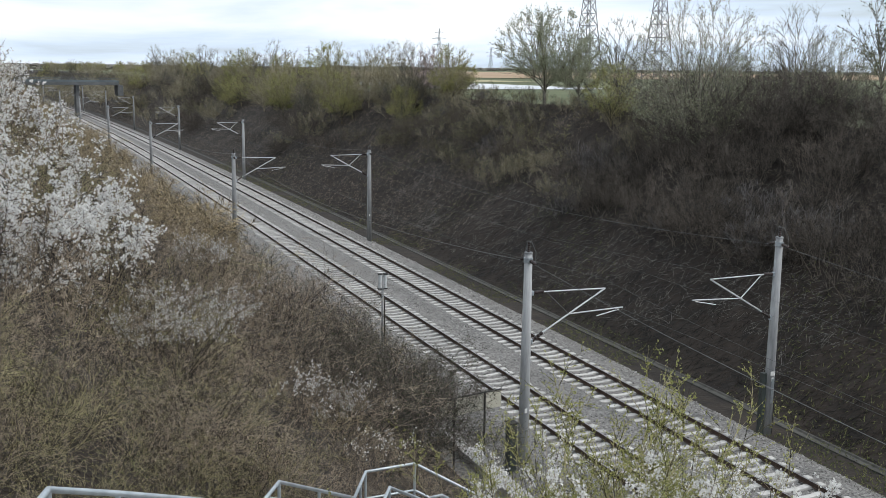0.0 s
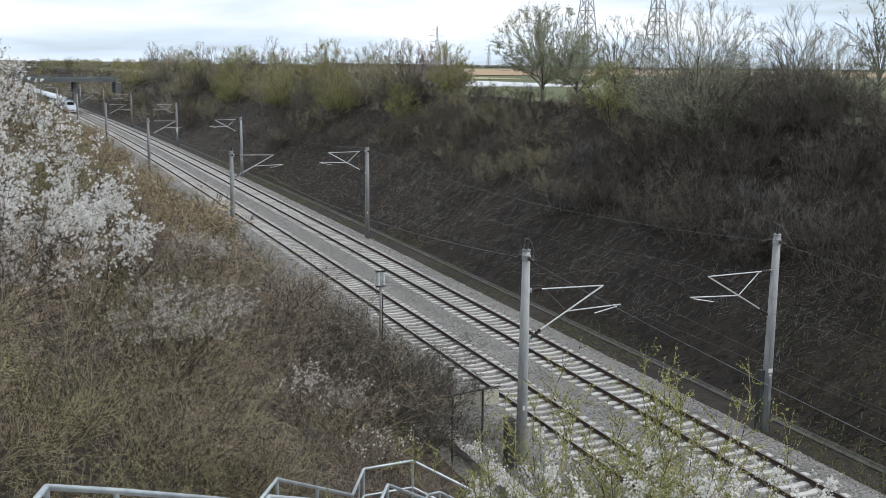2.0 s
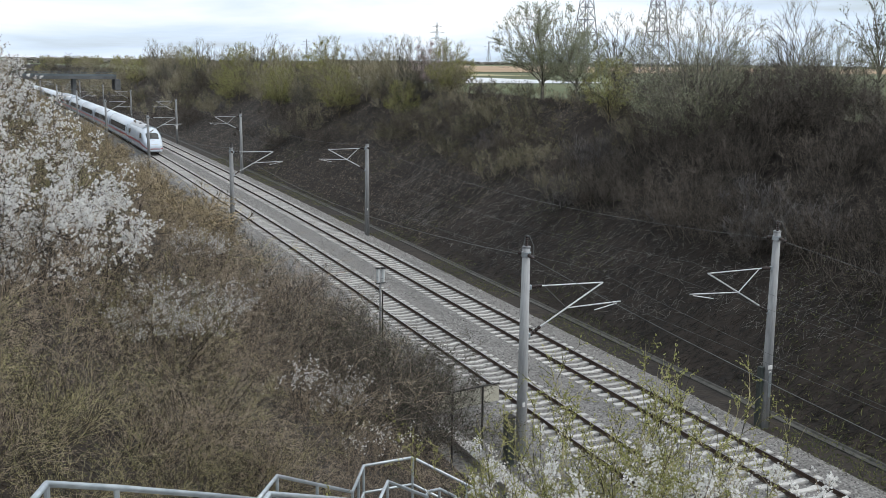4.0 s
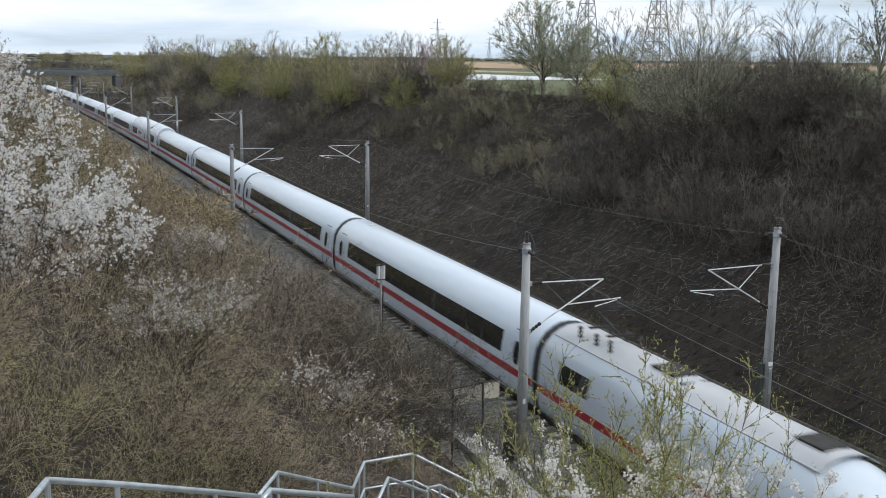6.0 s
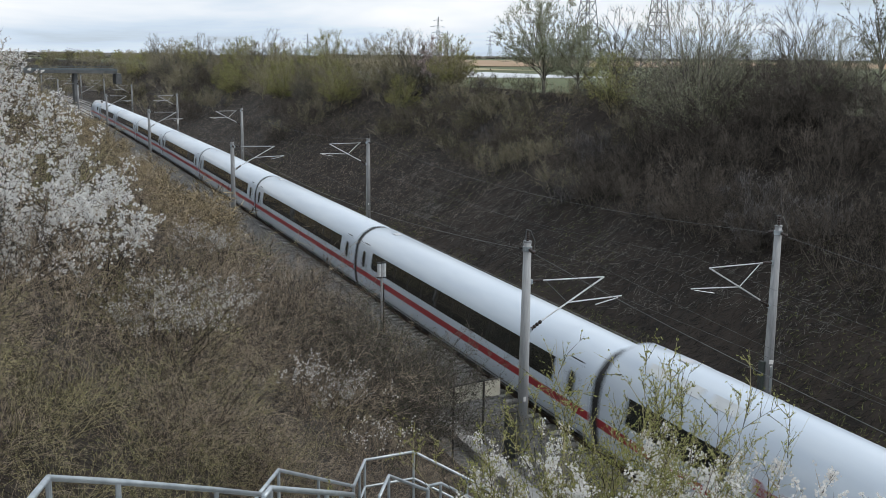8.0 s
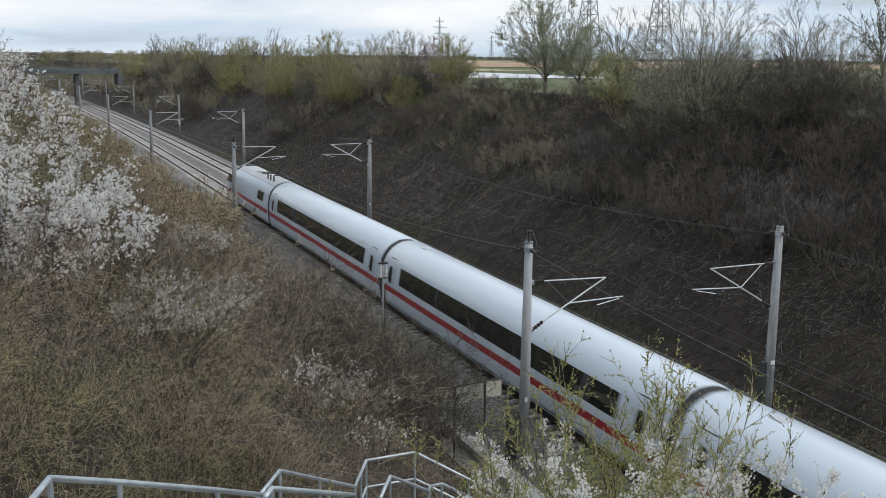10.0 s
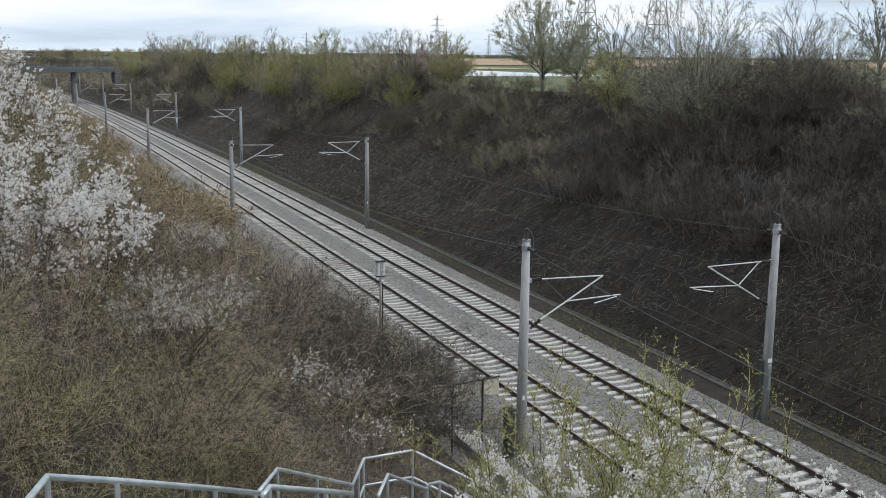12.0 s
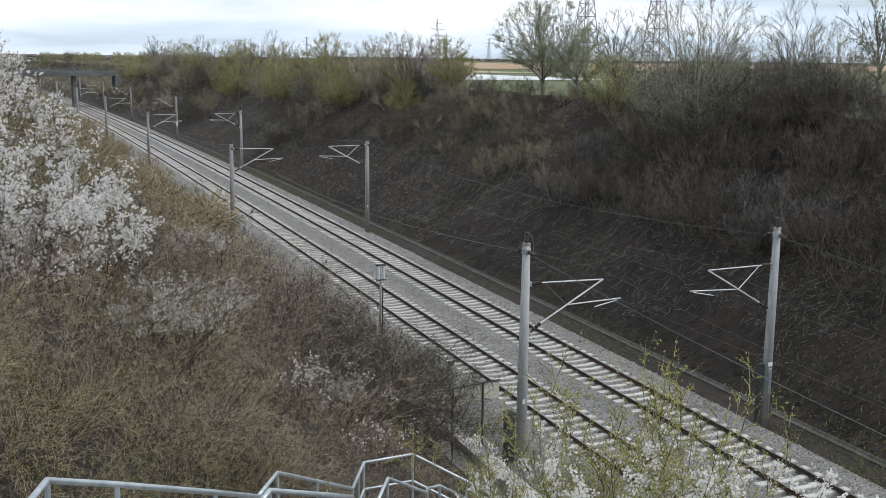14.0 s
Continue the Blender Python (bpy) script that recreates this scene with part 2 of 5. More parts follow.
# ---- ground ----
def build_ground():
    xs = [-900, -500, -250, -120, -70, -45, -34] + [-28 + 0.8 * i for i in range(29)] + [-5.0, -4.2, 8.6, 9.6] + [10.4 + 0.8 * i for i in range(27)]
    xs += [34, 38, 44, 52, 65, 85, 110, 150, 200, 300, 450, 700, 1000, 1500, 2300]
    ys = [-900, -600, -400, -250, -150, -90, -50, -25, -10] + [0.9 * i for i in range(190)] + [172 + 3 * i for i in range(50)]
    ys += [325, 340, 360, 390, 430, 480, 540, 620, 700, 850, 1050, 1400, 1900, 2600, 3600]
    nx = len(xs)
    verts = [(x + bend(y), y, ground_z(x, y)) for y in ys for x in xs]
    faces, which = [], []
    for i in range(len(ys) - 1):
        for j in range(nx - 1):
            faces.append((i * nx + j, i * nx + j + 1, (i + 1) * nx + j + 1, (i + 1) * nx + j))
            which.append(1 if xs[j] > 27 or xs[j] < -24 else 0)
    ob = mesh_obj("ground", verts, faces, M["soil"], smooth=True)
    ob.data.materials.append(M["field"])
    ob.data.polygons.foreach_set("material_index", which)
    tagged(ob, "brown earth cutting slopes with green fields above", "ground", kind="structure")


build_ground()


def field_strip(name, x0, x1, y0, y1, lift, material, label):
    nx, ny = 14, 14
    verts, faces = [], []
    for i in range(ny + 1):
        for j in range(nx + 1):
            x, y = x0 + (x1 - x0) * j / nx, y0 + (y1 - y0) * i / ny
            verts.append((x + bend(y), y, ground_z(x, y) + lift))
    for i in range(ny):
        for j in range(nx):
            a = i * (nx + 1) + j
            faces.append((a, a + 1, a + nx + 2, a + nx + 1))
    tagged(mesh_obj(name, verts, faces, material), label, "field", kind="structure")


field_strip("foil_field", 44, 78, 152, 225, 0.1, M["foil"], "field rows covered with white plastic foil")
field_strip("tilled_field", 110, 900, 330, 900, 0.2, M["tilled"], "bare reddish-brown tilled field")
field_strip("stubble_field", 45, 110, 235, 330, 0.1, M["stubble"], "pale green and yellow strip of young crop")


# ---- permanent way ----
LINE = [y for y in range(-860, -20, 40)] + [-20 + 4 * i for i in range(106)] + [410 + 30 * i for i in range(17)]


def build_ballast():
    prof = [(-5.7, -0.715), (-3.4, -0.73), (-2.3, -0.24), (-1.5, -0.20), (-0.6, -0.235), (0.6, -0.235), (1.5, -0.20), (SPACING / 2, -0.26), (SPACING - 1.5, -0.20),
            (SPACING - 0.6, -0.235), (SPACING + 0.6, -0.235), (SPACING + 1.5, -0.20), (SPACING + 2.2, -0.24), (SPACING + 2.8, -0.62), (SPACING + 3.3, -0.70), (SPACING + 3.6, -0.79)]
    ob = sweep("ballast_bed", prof, LINE, M["ballast"], closed=False)
    tagged(ob, "grey crushed-stone ballast bed under both tracks", "ballast", kind="structure")
    rng = np.random.default_rng(5)
    n = 29000
    y = 16 + 130 * rng.random(n) ** 1.5
    x = rng.uniform(-3.2, SPACING + 3.5, n)
    px, pz = [a for a, _ in prof], [b for _, b in prof]
    z = np.interp(x, px, pz)
    base = np.array([(1, 0, 0), (-1, 0, 0), (0, 1, 0), (0, -1, 0), (0, 0, 1.0)])
    tri = [(0, 2, 4), (2, 1, 4), (1, 3, 4), (3, 0, 4)]
    r = rng.uniform(0.025, 0.055, (n, 1, 1)) * rng.uniform(0.6, 1.3, (n, 5, 3))
    a = rng.uniform(0, 6.283, n)
    rot = np.zeros((n, 3, 3))
    rot[:, 0, 0], rot[:, 0, 1], rot[:, 1, 0], rot[:, 1, 1], rot[:, 2, 2] = np.cos(a), -np.sin(a), np.sin(a), np.cos(a), 1
    v = np.einsum("nij,nkj->nki", rot, base[None] * r)
    v[:, :, 0] += (x + np.array([bend(q) for q in y]))[:, None]
    v[:, :, 1] += y[:, None]
    v[:, :, 2] += z[:, None]
    f = (np.array(tri)[None] + 5 * np.arange(n)[:, None, None]).reshape(-1, 3)
    stones = mesh_obj("ballast_stones", v.reshape(-1, 3).tolist(), f.tolist(), M["stone"])
    tagged(stones, "loose angular grey ballast stones", "stones", kind="stuff")


build_ballast()


def sleeper_mesh():
    bm = bmesh.new()
    rows = [(-1.3, 0.13, 0.0), (-0.95, 0.14, 0.01), (-0.5, 0.12, 0.01), (-0.25, 0.105, -0.03), (0.25, 0.105, -0.03), (0.5, 0.12, 0.01), (0.95, 0.14, 0.01), (1.3, 0.13, 0.0)]
    rings = []
    for x, w, z in rows:
        rings.append([bm.verts.new(c) for c in ((x, -w - 0.02, -0.2), (x, w + 0.02, -0.2), (x, w, z), (x, -w, z))])
    for a, b in zip(rings, rings[1:]):
        for j in range(4):
            bm.faces.new((a[j], a[(j + 1) % 4], b[(j + 1) % 4], b[j]))
    bm.faces.new(rings[0])
    bm.faces.new(rings[-1][::-1])
    bmesh.ops.recalc_face_normals(bm, faces=bm.faces)
    me = bpy.data.meshes.new("sleeper")
    bm.to_mesh(me)
    bm.free()
    me.materials.append(M["sleeper"])
    return me


RAIL = [(-0.0625, -0.172), (0.0625, -0.172), (0.0625, -0.16), (0.012, -0.14), (0.012, -0.05), (0.036, -0.038), (0.036, -0.001), (-0.036, -0.001), (-0.036, -0.038),
        (-0.012, -0.05), (-0.012, -0.14), (-0.0625, -0.16)]


def build_track(x0, label, me):
    track = thing("railway_track", label, "railway track", "tracks", "structure")
    for side in (-0.75, 0.75):
        r = sweep("rail", RAIL, LINE, M["rail_side"], track, "rusty-sided steel rail", x0 + side)
        sweep("rail_head", [(-0.031, 0.0), (0.031, 0.0), (0.036, -0.012), (-0.036, -0.012)], LINE, M["rail_top"], r, "polished running surface", x0 + side)
    y, n, far = 14.0, 0, []
    rng = random.Random(x0)
    while y < 420:
        m = at(x0, y, -0.165 + rng.uniform(-0.008, 0.008), rng.uniform(-0.5, 0.5))
        if n < 300:
            ob = new("sleeper", me)
            ob.parent = track
            ob.matrix_basis = m
        else:
            far.append(m)
        y += 0.62
        n += 1
    vs, fs = [], []
    for m in far:
        k = len(vs)
        vs += [m @ v.co for v in me.vertices]
        fs += [[k + i for i in p.vertices] for p in me.polygons]
    rest = mesh_obj("far_sleepers", vs, fs, M["sleeper"], track)
    rest["kind"] = "stuff"


def build_drain():
    prof = [(8.98, -0.78), (8.98, -0.70), (9.05, -0.70), (9.12, -0.745), (9.32, -0.745), (9.38, -0.69), (9.46, -0.69), (9.46, -0.78)]
    ob = sweep("drain_channel", prof, LINE, M["drain_concrete"], closed=False)
    tagged(ob, "shallow concrete drain channel along the slope foot", "drain", kind="structure")


build_drain()


# ---- overhead line ----
def ribbed(bm, p, q, r, n):
    p, q = Vector(p), Vector(q)
    pts, rad = [], []
    for i in range(2 * n + 1):
        pts.append(p.lerp(q, i / (2 * n)))
        rad.append(r if i % 2 else r * 0.55)
    return add_tube(bm, pts, rad, 10)


def build_mast(x, y, toward, top, label, drop, reach, arm=True, number_plate=False):
    """A spun-concrete mast with its cantilever; toward: +1 where the track lies to its right."""
    root = thing("overhead_line_mast", label, "catenary mast", "overhead line masts")
    root.matrix_basis = at(x, y, 0)
    part("pole", add_tube(bmesh.new(), [(0, 0, -0.8), (0, 0, top * 0.5), (0, 0, top)], [0.20, 0.17, 0.135], 20), M["pole"], root, smooth=True)
    part("cap", add_tube(bmesh.new(), [(0, 0, top), (0, 0, top + 0.05)], 0.15, 14), M["pole"], root, "concrete mast cap")
    part("top_insulator", ribbed(bmesh.new(), (0, 0, top + 0.05), (0, 0, top + 0.42), 0.075, 5), M["insul"], root, "brown ribbed porcelain insulator")
    for s in (-1, 1):
        part("wire_insulator", ribbed(bmesh.new(), (0, s * 0.16, top - 0.22), (0, s * 0.55, top - 0.28), 0.07, 3), M["insul"], root, "dark ribbed insulator")
    part("jumper_wire", add_tube(bmesh.new(), [(0, -0.5, top - 0.28), (0.1, -0.36, top + 0.1), (0.04, -0.15, top + 0.42), (0, 0, top + 0.43), (0.03, 0.2, top + 0.4), (0.12, 0.4, top + 0.1), (0, 0.5, top - 0.28)], 0.012, 5), M["wire"], root)
    part("band", add_tube(bmesh.new(), [(0, 0, top - 0.3), (0, 0, top - 0.14)], 0.162, 14), M["galv"], root, "galvanised clamp band")
    if arm:
        d = toward
        zt, zb = top - drop, top - drop - 1.7
        tip = Vector((d * reach, 0, zt - 0.02))
        part("upper_insulator", ribbed(bmesh.new(), (d * 0.2, 0, zt), (d * 0.62, 0, zt + 0.03), 0.075, 4), M["insul"], root, "dark ribbed insulator")
        part("top_tube", add_tube(bmesh.new(), [(d * 0.6, 0, zt + 0.02), tip], 0.024, 8), M["tube"], root)
        part("lower_insulator", ribbed(bmesh.new(), (d * 0.2, 0, zb), (d * 0.62, 0, zb + 0.28), 0.075, 4), M["insul"], root, "dark ribbed insulator")
        part("strut_tube", add_tube(bmesh.new(), [(d * 0.6, 0, zb + 0.27), tip], 0.031, 8), M["tube"], root)
        a = Vector((d * 0.6, 0, zb + 0.27)).lerp(tip, 0.42)
        part("registration_tube", add_tube(bmesh.new(), [a, (d * (reach + 0.75), 0, a.z + 0.08)], 0.024, 8), M["tube"], root)
        part("steady_arm", add_tube(bmesh.new(), [(d * (reach + 0.6), 0, a.z + 0.02), (d * (reach - 0.3), 0, a.z - 0.16)], 0.018, 6), M["tube"], root)
        part("stay_wire", add_tube(bmesh.new(), [(d * 0.7, 0, zt + 0.03), a], 0.012 if d > 0 else 0.022, 6), M["wire"] if d > 0 else M["tube"], root)
        for z in (zt, zb):
            part("bracket", add_box(bmesh.new(), d * 0.13, 0, z, 0.2, 0.12, 0.16, 0.02), M["galv"], root, "galvanised hinge bracket")
    if number_plate:
        part("number_plate", add_box(bmesh.new(), -0.02, -0.19, 2.1, 0.24, 0.02, 0.75, 0.005), M["white"], root, "white plate")
    part("small_plate", add_box(bmesh.new(), -0.03, -0.195, 1.5, 0.10, 0.02, 0.16, 0.003), M["white"], root, "small white plate")
    return root


MASTS = [(-2.73, 30.8, 1), (7.92, 31.0, -1), (7.2, 78.6, -1), (-3.84, 77.4, 1), (7.56, 128.4, -1), (-3.83, 126.5, 1), (7.67, 178.0, -1), (-3.74, 177.0, 1),
         (7.64, 234.0, -1), (-3.75, 230.0, 1), (7.65, 283.0, -1), (-3.75, 281.0, 1), (7.65, 336.0, -1), (-3.75, 334.0, 1)]
TOP, FAR_TOP = 7.0, 6.68


def build_masts():
    for i, (x, y, d) in enumerate(MASTS):
        build_mast(x, y, d, TOP if y < 50 else FAR_TOP, "grey concrete catenary mast with a galvanised cantilever" + (", white plate on it" if i == 6 else ""), 1.38 if y < 50 else 0.30, 3.05 if y < 50 else 3.2, number_plate=i == 6)
    # trackside switch cabinet and conduits on one mast
    box = thing("mast_cabinet", "dark green steel cabinet fixed to a catenary mast", "cabinet")
    box.matrix_basis = at(7.92, 31.0, 0)
    part("housing", add_box(bmesh.new(), -0.31, 0.0, 0.5, 0.17, 0.22, 2.5, 0.02), M["cabinet"], box)
    part("conduit", add_tube(bmesh.new(), [(0.2, -0.06, -0.75), (0.19, -0.06, 2.9)], 0.035, 8), M["dark"], box, "black cable conduit")
    part("label_plate", add_box(bmesh.new(), -0.02, -0.21, 1.05, 0.12, 0.02, 1.0, 0.005), M["galv"], box, "grey cover strip")
    part("warning_plate", add_box(bmesh.new(), -0.05, -0.215, 1.75, 0.2, 0.02, 0.16, 0.005), M["white"], box, "small white plate")


def build_wires():
    left = sorted([(y, x) for x, y, d in MASTS if d > 0])
    right = sorted([(y, x) for x, y, d in MASTS if d < 0])
    for row, d, axis in ((left, 1, 0.0), (right, -1, SPACING)):
        row = [(-20, row[0][1])] + row
        for (y0, x0), (y1, x1) in zip(row, row[1:]):
            for name, xo, z, sag, r in (("feeder_wire", None, TOP - 0.27, 1.0, 0.010), ("messenger_wire", axis, TOP - 0.95, 0.9, 0.004), ("contact_wire", axis, TOP - 1.75, 0.0, 0.004)):
                pts = []
                for i in range(13):
                    f = i / 12
                    y = y0 + (y1 - y0) * f
                    x = (x0 + (x1 - x0) * f) if xo is None else xo
                    pts.append((x + bend(y), y, z - 4 * sag * f * (1 - f)))
                ob = part(name, add_tube(bmesh.new(), pts, r, 5), M["wire"])
                tagged(ob, "thin dark overhead wire between masts", "wire", name.replace("_", " ") + "s")


build_masts()
build_wires()


# ---- train ----
HALF = [(1.20, 0.50), (1.39, 0.56), (1.45, 0.80), (1.49, 1.15), (1.51, 1.60), (1.475, 2.20), (1.38, 2.75), (1.23, 3.06), (0.97, 3.37), (0.66, 3.57), (0.34, 3.69), (0.0, 3.72)]


def side_point(z, lift=0.0):
    xs, zs = [a for a, _ in HALF[:-1]], [b for _, b in HALF[:-1]]
    return float(np.interp(z, zs, xs)) + lift


def flatten(z, square):
    """Share of the body's height at z of its profile; square: 1 where the roof is flattest."""
    return 1 - (1 - (z - 0.30) / 3.52) ** (1 + 0.9 * square)


def shell(stations, material, name, parent, label="", cap=(True, True)):
    """A body lofted through stations (y, width factor, top height, floor height)."""
    ring = [(x, z) for x, z in HALF] + [(-x, z) for x, z in HALF[-2::-1]]
    verts, faces, n = [], [], len(ring)
    for y, w, top, low, *square in stations:
        for x, z in ring:
            zz = low + flatten(z, square[0] if square else 0.0) * (top - low) if top < 3.82 else z + (top - 3.82) * min(1, max(0, (z - 2.8) / 0.9))
            verts.append((x * w, y, zz))
    for i in range(len(stations) - 1):
        for j in range(n):
            faces.append((i * n + j, i * n + (j + 1) % n, (i + 1) * n + (j + 1) % n, (i + 1) * n + j))
    faces.append(tuple(range(n))[::-1])
    faces.append(tuple((len(stations) - 1) * n + j for j in range(n)))
    ob = mesh_obj(name, verts, faces, material, parent, label)
    ob.data.polygons.foreach_set("use_smooth", [True] * (len(faces) - 2) + [False, False])
    return ob


def side_patch(bm, y0, y1, z0, z1, side, lift=0.006, rows=5, oval=False):
    """A thin sheet that follows the car's side."""
    if oval:
        ring = []
        for i in range(16):
            a = 6.28319 * i / 16
            c, s = math.cos(a), math.sin(a)
            yy = (y0 + y1) / 2 + (y1 - y0) / 2 * math.copysign(abs(c) ** 0.7, c)
            zz = (z0 + z1) / 2 + (z1 - z0) / 2 * math.copysign(abs(s) ** 0.7, s)
            ring.append(bm.verts.new((side * side_point(zz, lift), yy, zz)))
        bm.faces.new(ring)
        return bm
    grid = []
    for i in range(rows + 1):
        z = z0 + (z1 - z0) * i / rows
        grid.append([bm.verts.new((side * side_point(z, lift), y, z)) for y in (y0, y1)])
    for a, b in zip(grid, grid[1:]):
        bm.faces.new((a[0], a[1], b[1], b[0]))
    for e in (0, 1):
        edge = [g[e] for g in grid]
        inner = [bm.verts.new((v.co.x - side * 0.02, v.co.y, v.co.z)) for v in edge]
        for k in range(rows):
            bm.faces.new((edge[k], edge[k + 1], inner[k + 1], inner[k]))
    return bm


def bogie(parent, y):
    b = part("bogie", add_box(add_box(bmesh.new(), 0.98, y, 0.52, 0.16, 3.4, 0.26, 0.03), -0.98, y, 0.52, 0.16, 3.4, 0.26, 0.03), M["dark"], parent, "dark bogie frame")
    for s in (-0.75, 0.75):
        for dy in (-1.25, 1.25):
            part("wheel", add_tube(bmesh.new(), [(s - 0.065, y + dy, 0.46), (s + 0.065, y + dy, 0.46)], 0.46, 24), M["dark"], b, "steel wheel")


def passenger_car(kind, label):
    car = thing("passenger_car", label, "train car", "train cars")
    L = 26.4
    h = L / 2 - 0.28
    if kind == "restaurant":
        st = [(-h, 0.985, 4.06, 0.3), (-h + 0.3, 1, 4.18, 0.3), (-h + 2.0, 1.0, 4.22, 0.3), (h - 2.0, 1.0, 4.22, 0.3), (h - 0.3, 1, 4.18, 0.3), (h, 0.985, 4.06, 0.3)]
    else:
        st = [(-h, 0.985, 3.79, 0.3), (-h + 0.15, 1, 3.82, 0.3), (0, 1, 3.82, 0.3), (h - 0.15, 1, 3.82, 0.3), (h, 0.985, 3.79, 0.3)]
    body = shell(st, M["train"], "body", car)
    bm = bmesh.new()
    ring = [(x * 0.96, z * 0.985) for x, z in HALF] + [(-x * 0.96, z * 0.985) for x, z in HALF[-2::-1]]
    for sgn in (-1, 1):
        bm = bmesh.new()
        a = [bm.verts.new((x, sgn * (h - 0.02), z)) for x, z in ring]
        b = [bm.verts.new((x, sgn * (L / 2 - 0.002), z)) for x, z in ring]
        for j in range(len(ring)):
            bm.faces.new((a[j], a[(j + 1) % len(ring)], b[(j + 1) % len(ring)], b[j]))
        bm.faces.new(b)
        part("gangway_bellows", bm, M["rubber"], car, "black rubber gangway bellows")
    for s in (-1, 1):
        part("red_stripe", side_patch(bmesh.new(), -h + 0.02, h - 0.02, 1.30, 1.60, s), M["red"], body, "red stripe")
        part("skirt_shadow_gap", side_patch(bmesh.new(), -h + 0.5, h - 0.5, 0.66, 0.69, s, rows=1), M["dark"], body, "dark joint above the skirt")
        spans = [(-h + 2.6, h - 2.6)] if kind != "restaurant" else [(-h + 2.2, -h + 8.9), (h - 6.7, h - 1.6)]
        for y0, y1 in spans:
            w = part("window_band", side_patch(bmesh.new(), y0, y1, 1.92, 2.78, s, 0.008, 6), M["glass"], body, "dark tinted window band")
            n = max(1, round((y1 - y0) / 1.9))
            for i in range(1, n):
                y = y0 + (y1 - y0) * i / n
                part("window_bar", side_patch(bmesh.new(), y - 0.03, y + 0.03, 1.94, 2.76, s, 0.014, 4), M["dark"], w, "dark bar between panes")
        for y in (-h + 1.3, h - 1.3):
            if kind == "restaurant" and y > 0:
                continue
            y = y if kind != "restaurant" else -h + 10.6
            d = part("door", side_patch(bmesh.new(), y - 0.48, y + 0.48, 0.62, 2.95, s, 0.004, 8), M["train"], car, "white entrance door")
            part("door_window", side_patch(bmesh.new(), y - 0.24, y + 0.24, 1.78, 2.66, s, 0.035, oval=True), M["glass"], d, "oval dark door window")
            part("door_groove", side_patch(side_patch(bmesh.new(), y - 0.5, y - 0.475, 0.62, 2.95, s, 0.008), y + 0.475, y + 0.5, 0.62, 2.95, s, 0.008), M["dark"], d, "dark door joint")
            part("step_slot", side_patch(bmesh.new(), y - 0.45, y + 0.45, 3.02, 3.06, s, 0.008, 1), M["dark"], d, "dark rain gutter slot")
    if kind == "restaurant":
        for s in (-1, 1):
            for i, y in enumerate((-h + 3.2, -h + 5.3, -h + 7.4, -h + 9.5, h - 5.6, h - 4.0, h - 2.4)):
                half = 0.78 if i < 4 else 0.55
                bm = bmesh.new()
                q = [bm.verts.new(c) for c in ((s * 0.95, y - half, 3.635), (s * 0.95, y + half, 3.635), (s * 0.68, y + half, 3.895), (s * 0.68, y - half, 3.895))]
                bmesh.ops.translate(bm, verts=q, vec=(s * 0.03, 0, 0.022))
                bm.faces.new(q)
                r = bmesh.ops.extrude_face_region(bm, geom=list(bm.faces))
                bmesh.ops.translate(bm, verts=[v for v in r["geom"] if isinstance(v, bmesh.types.BMVert)], vec=(-s * 0.05, 0, -0.05))
                part("skylight", bm, M["lamp"], body, "pale roof-edge window")
        cu = bpy.data.curves.new("lettering", "FONT")
        cu.body, cu.size, cu.extrude = "Bordrestaurant", 0.62, 0.006
        tmp = bpy.data.objects.new("lettering", cu)
        me = bpy.data.meshes.new_from_object(tmp)
        bpy.data.objects.remove(tmp)
        me.materials.append(M["red"])
        txt = new("lettering", me)
        txt.parent = body
        txt.matrix_basis = Matrix(((0, 0, -1, -1.488), (-1, 0, 0, h - 7.8), (0, 1, 0, 2.22), (0, 0, 0, 1)))
        txt["label"] = "red lettering on the coach side"
    for y in (-9.5, 9.5):
        bogie(car, y)
    part("underframe", add_box(bmesh.new(), 0, 0, 0.42, 2.3, 15.0, 0.36, 0.05), M["dark"], car, "dark underfloor equipment")
    part("roof_vent", add_box(bmesh.new(), 0, h - 2.6, 3.70 if kind != "restaurant" else 4.10, 0.34, 0.5, 0.09, 0.02), M["roof"], body, "small grey roof vent")
    return car


NOSE = [(0.0, 0.44, 1.02, 0.46), (0.04, 0.52, 1.14, 0.37), (0.12, 0.60, 1.28, 0.29), (0.3, 0.675, 1.43, 0.23), (0.6, 0.745, 1.60, 0.19), (1.0, 0.80, 1.77, 0.17), (1.4, 0.84, 1.91, 0.17), (1.8, 0.875, 2.06, 0.18),
        (2.3, 0.91, 2.38, 0.19), (2.8, 0.94, 2.74, 0.2), (3.4, 0.965, 3.12, 0.22), (4.2, 0.985, 3.46, 0.25), (5.0, 0.997, 3.66, 0.28), (5.8, 1.0, 3.77, 0.3), (6.6, 1.0, 3.815, 0.3)]


def nose_point(d, u, lift=0.0):
    """A point of the nose d metres behind its tip; u: 0 at the roof's middle, 1 at the floor's edge, negative on the other side."""
    ds = [q[0] for q in NOSE]
    w, top, low = (float(np.interp(d, ds, [q[k] for q in NOSE])) for k in (1, 2, 3))
    pts = HALF[::-1]
    s = abs(u) * (len(pts) - 1)
    i = min(int(s), len(pts) - 2)
    x = pts[i][0] + (pts[i + 1][0] - pts[i][0]) * (s - i)
    z = pts[i][1] + (pts[i + 1][1] - pts[i][1]) * (s - i)
    p = Vector((math.copysign(x * w, u) if u else 0.0, d, low + flatten(z, max(0.0, 1 - d / 4.2)) * (top - low)))
    return p


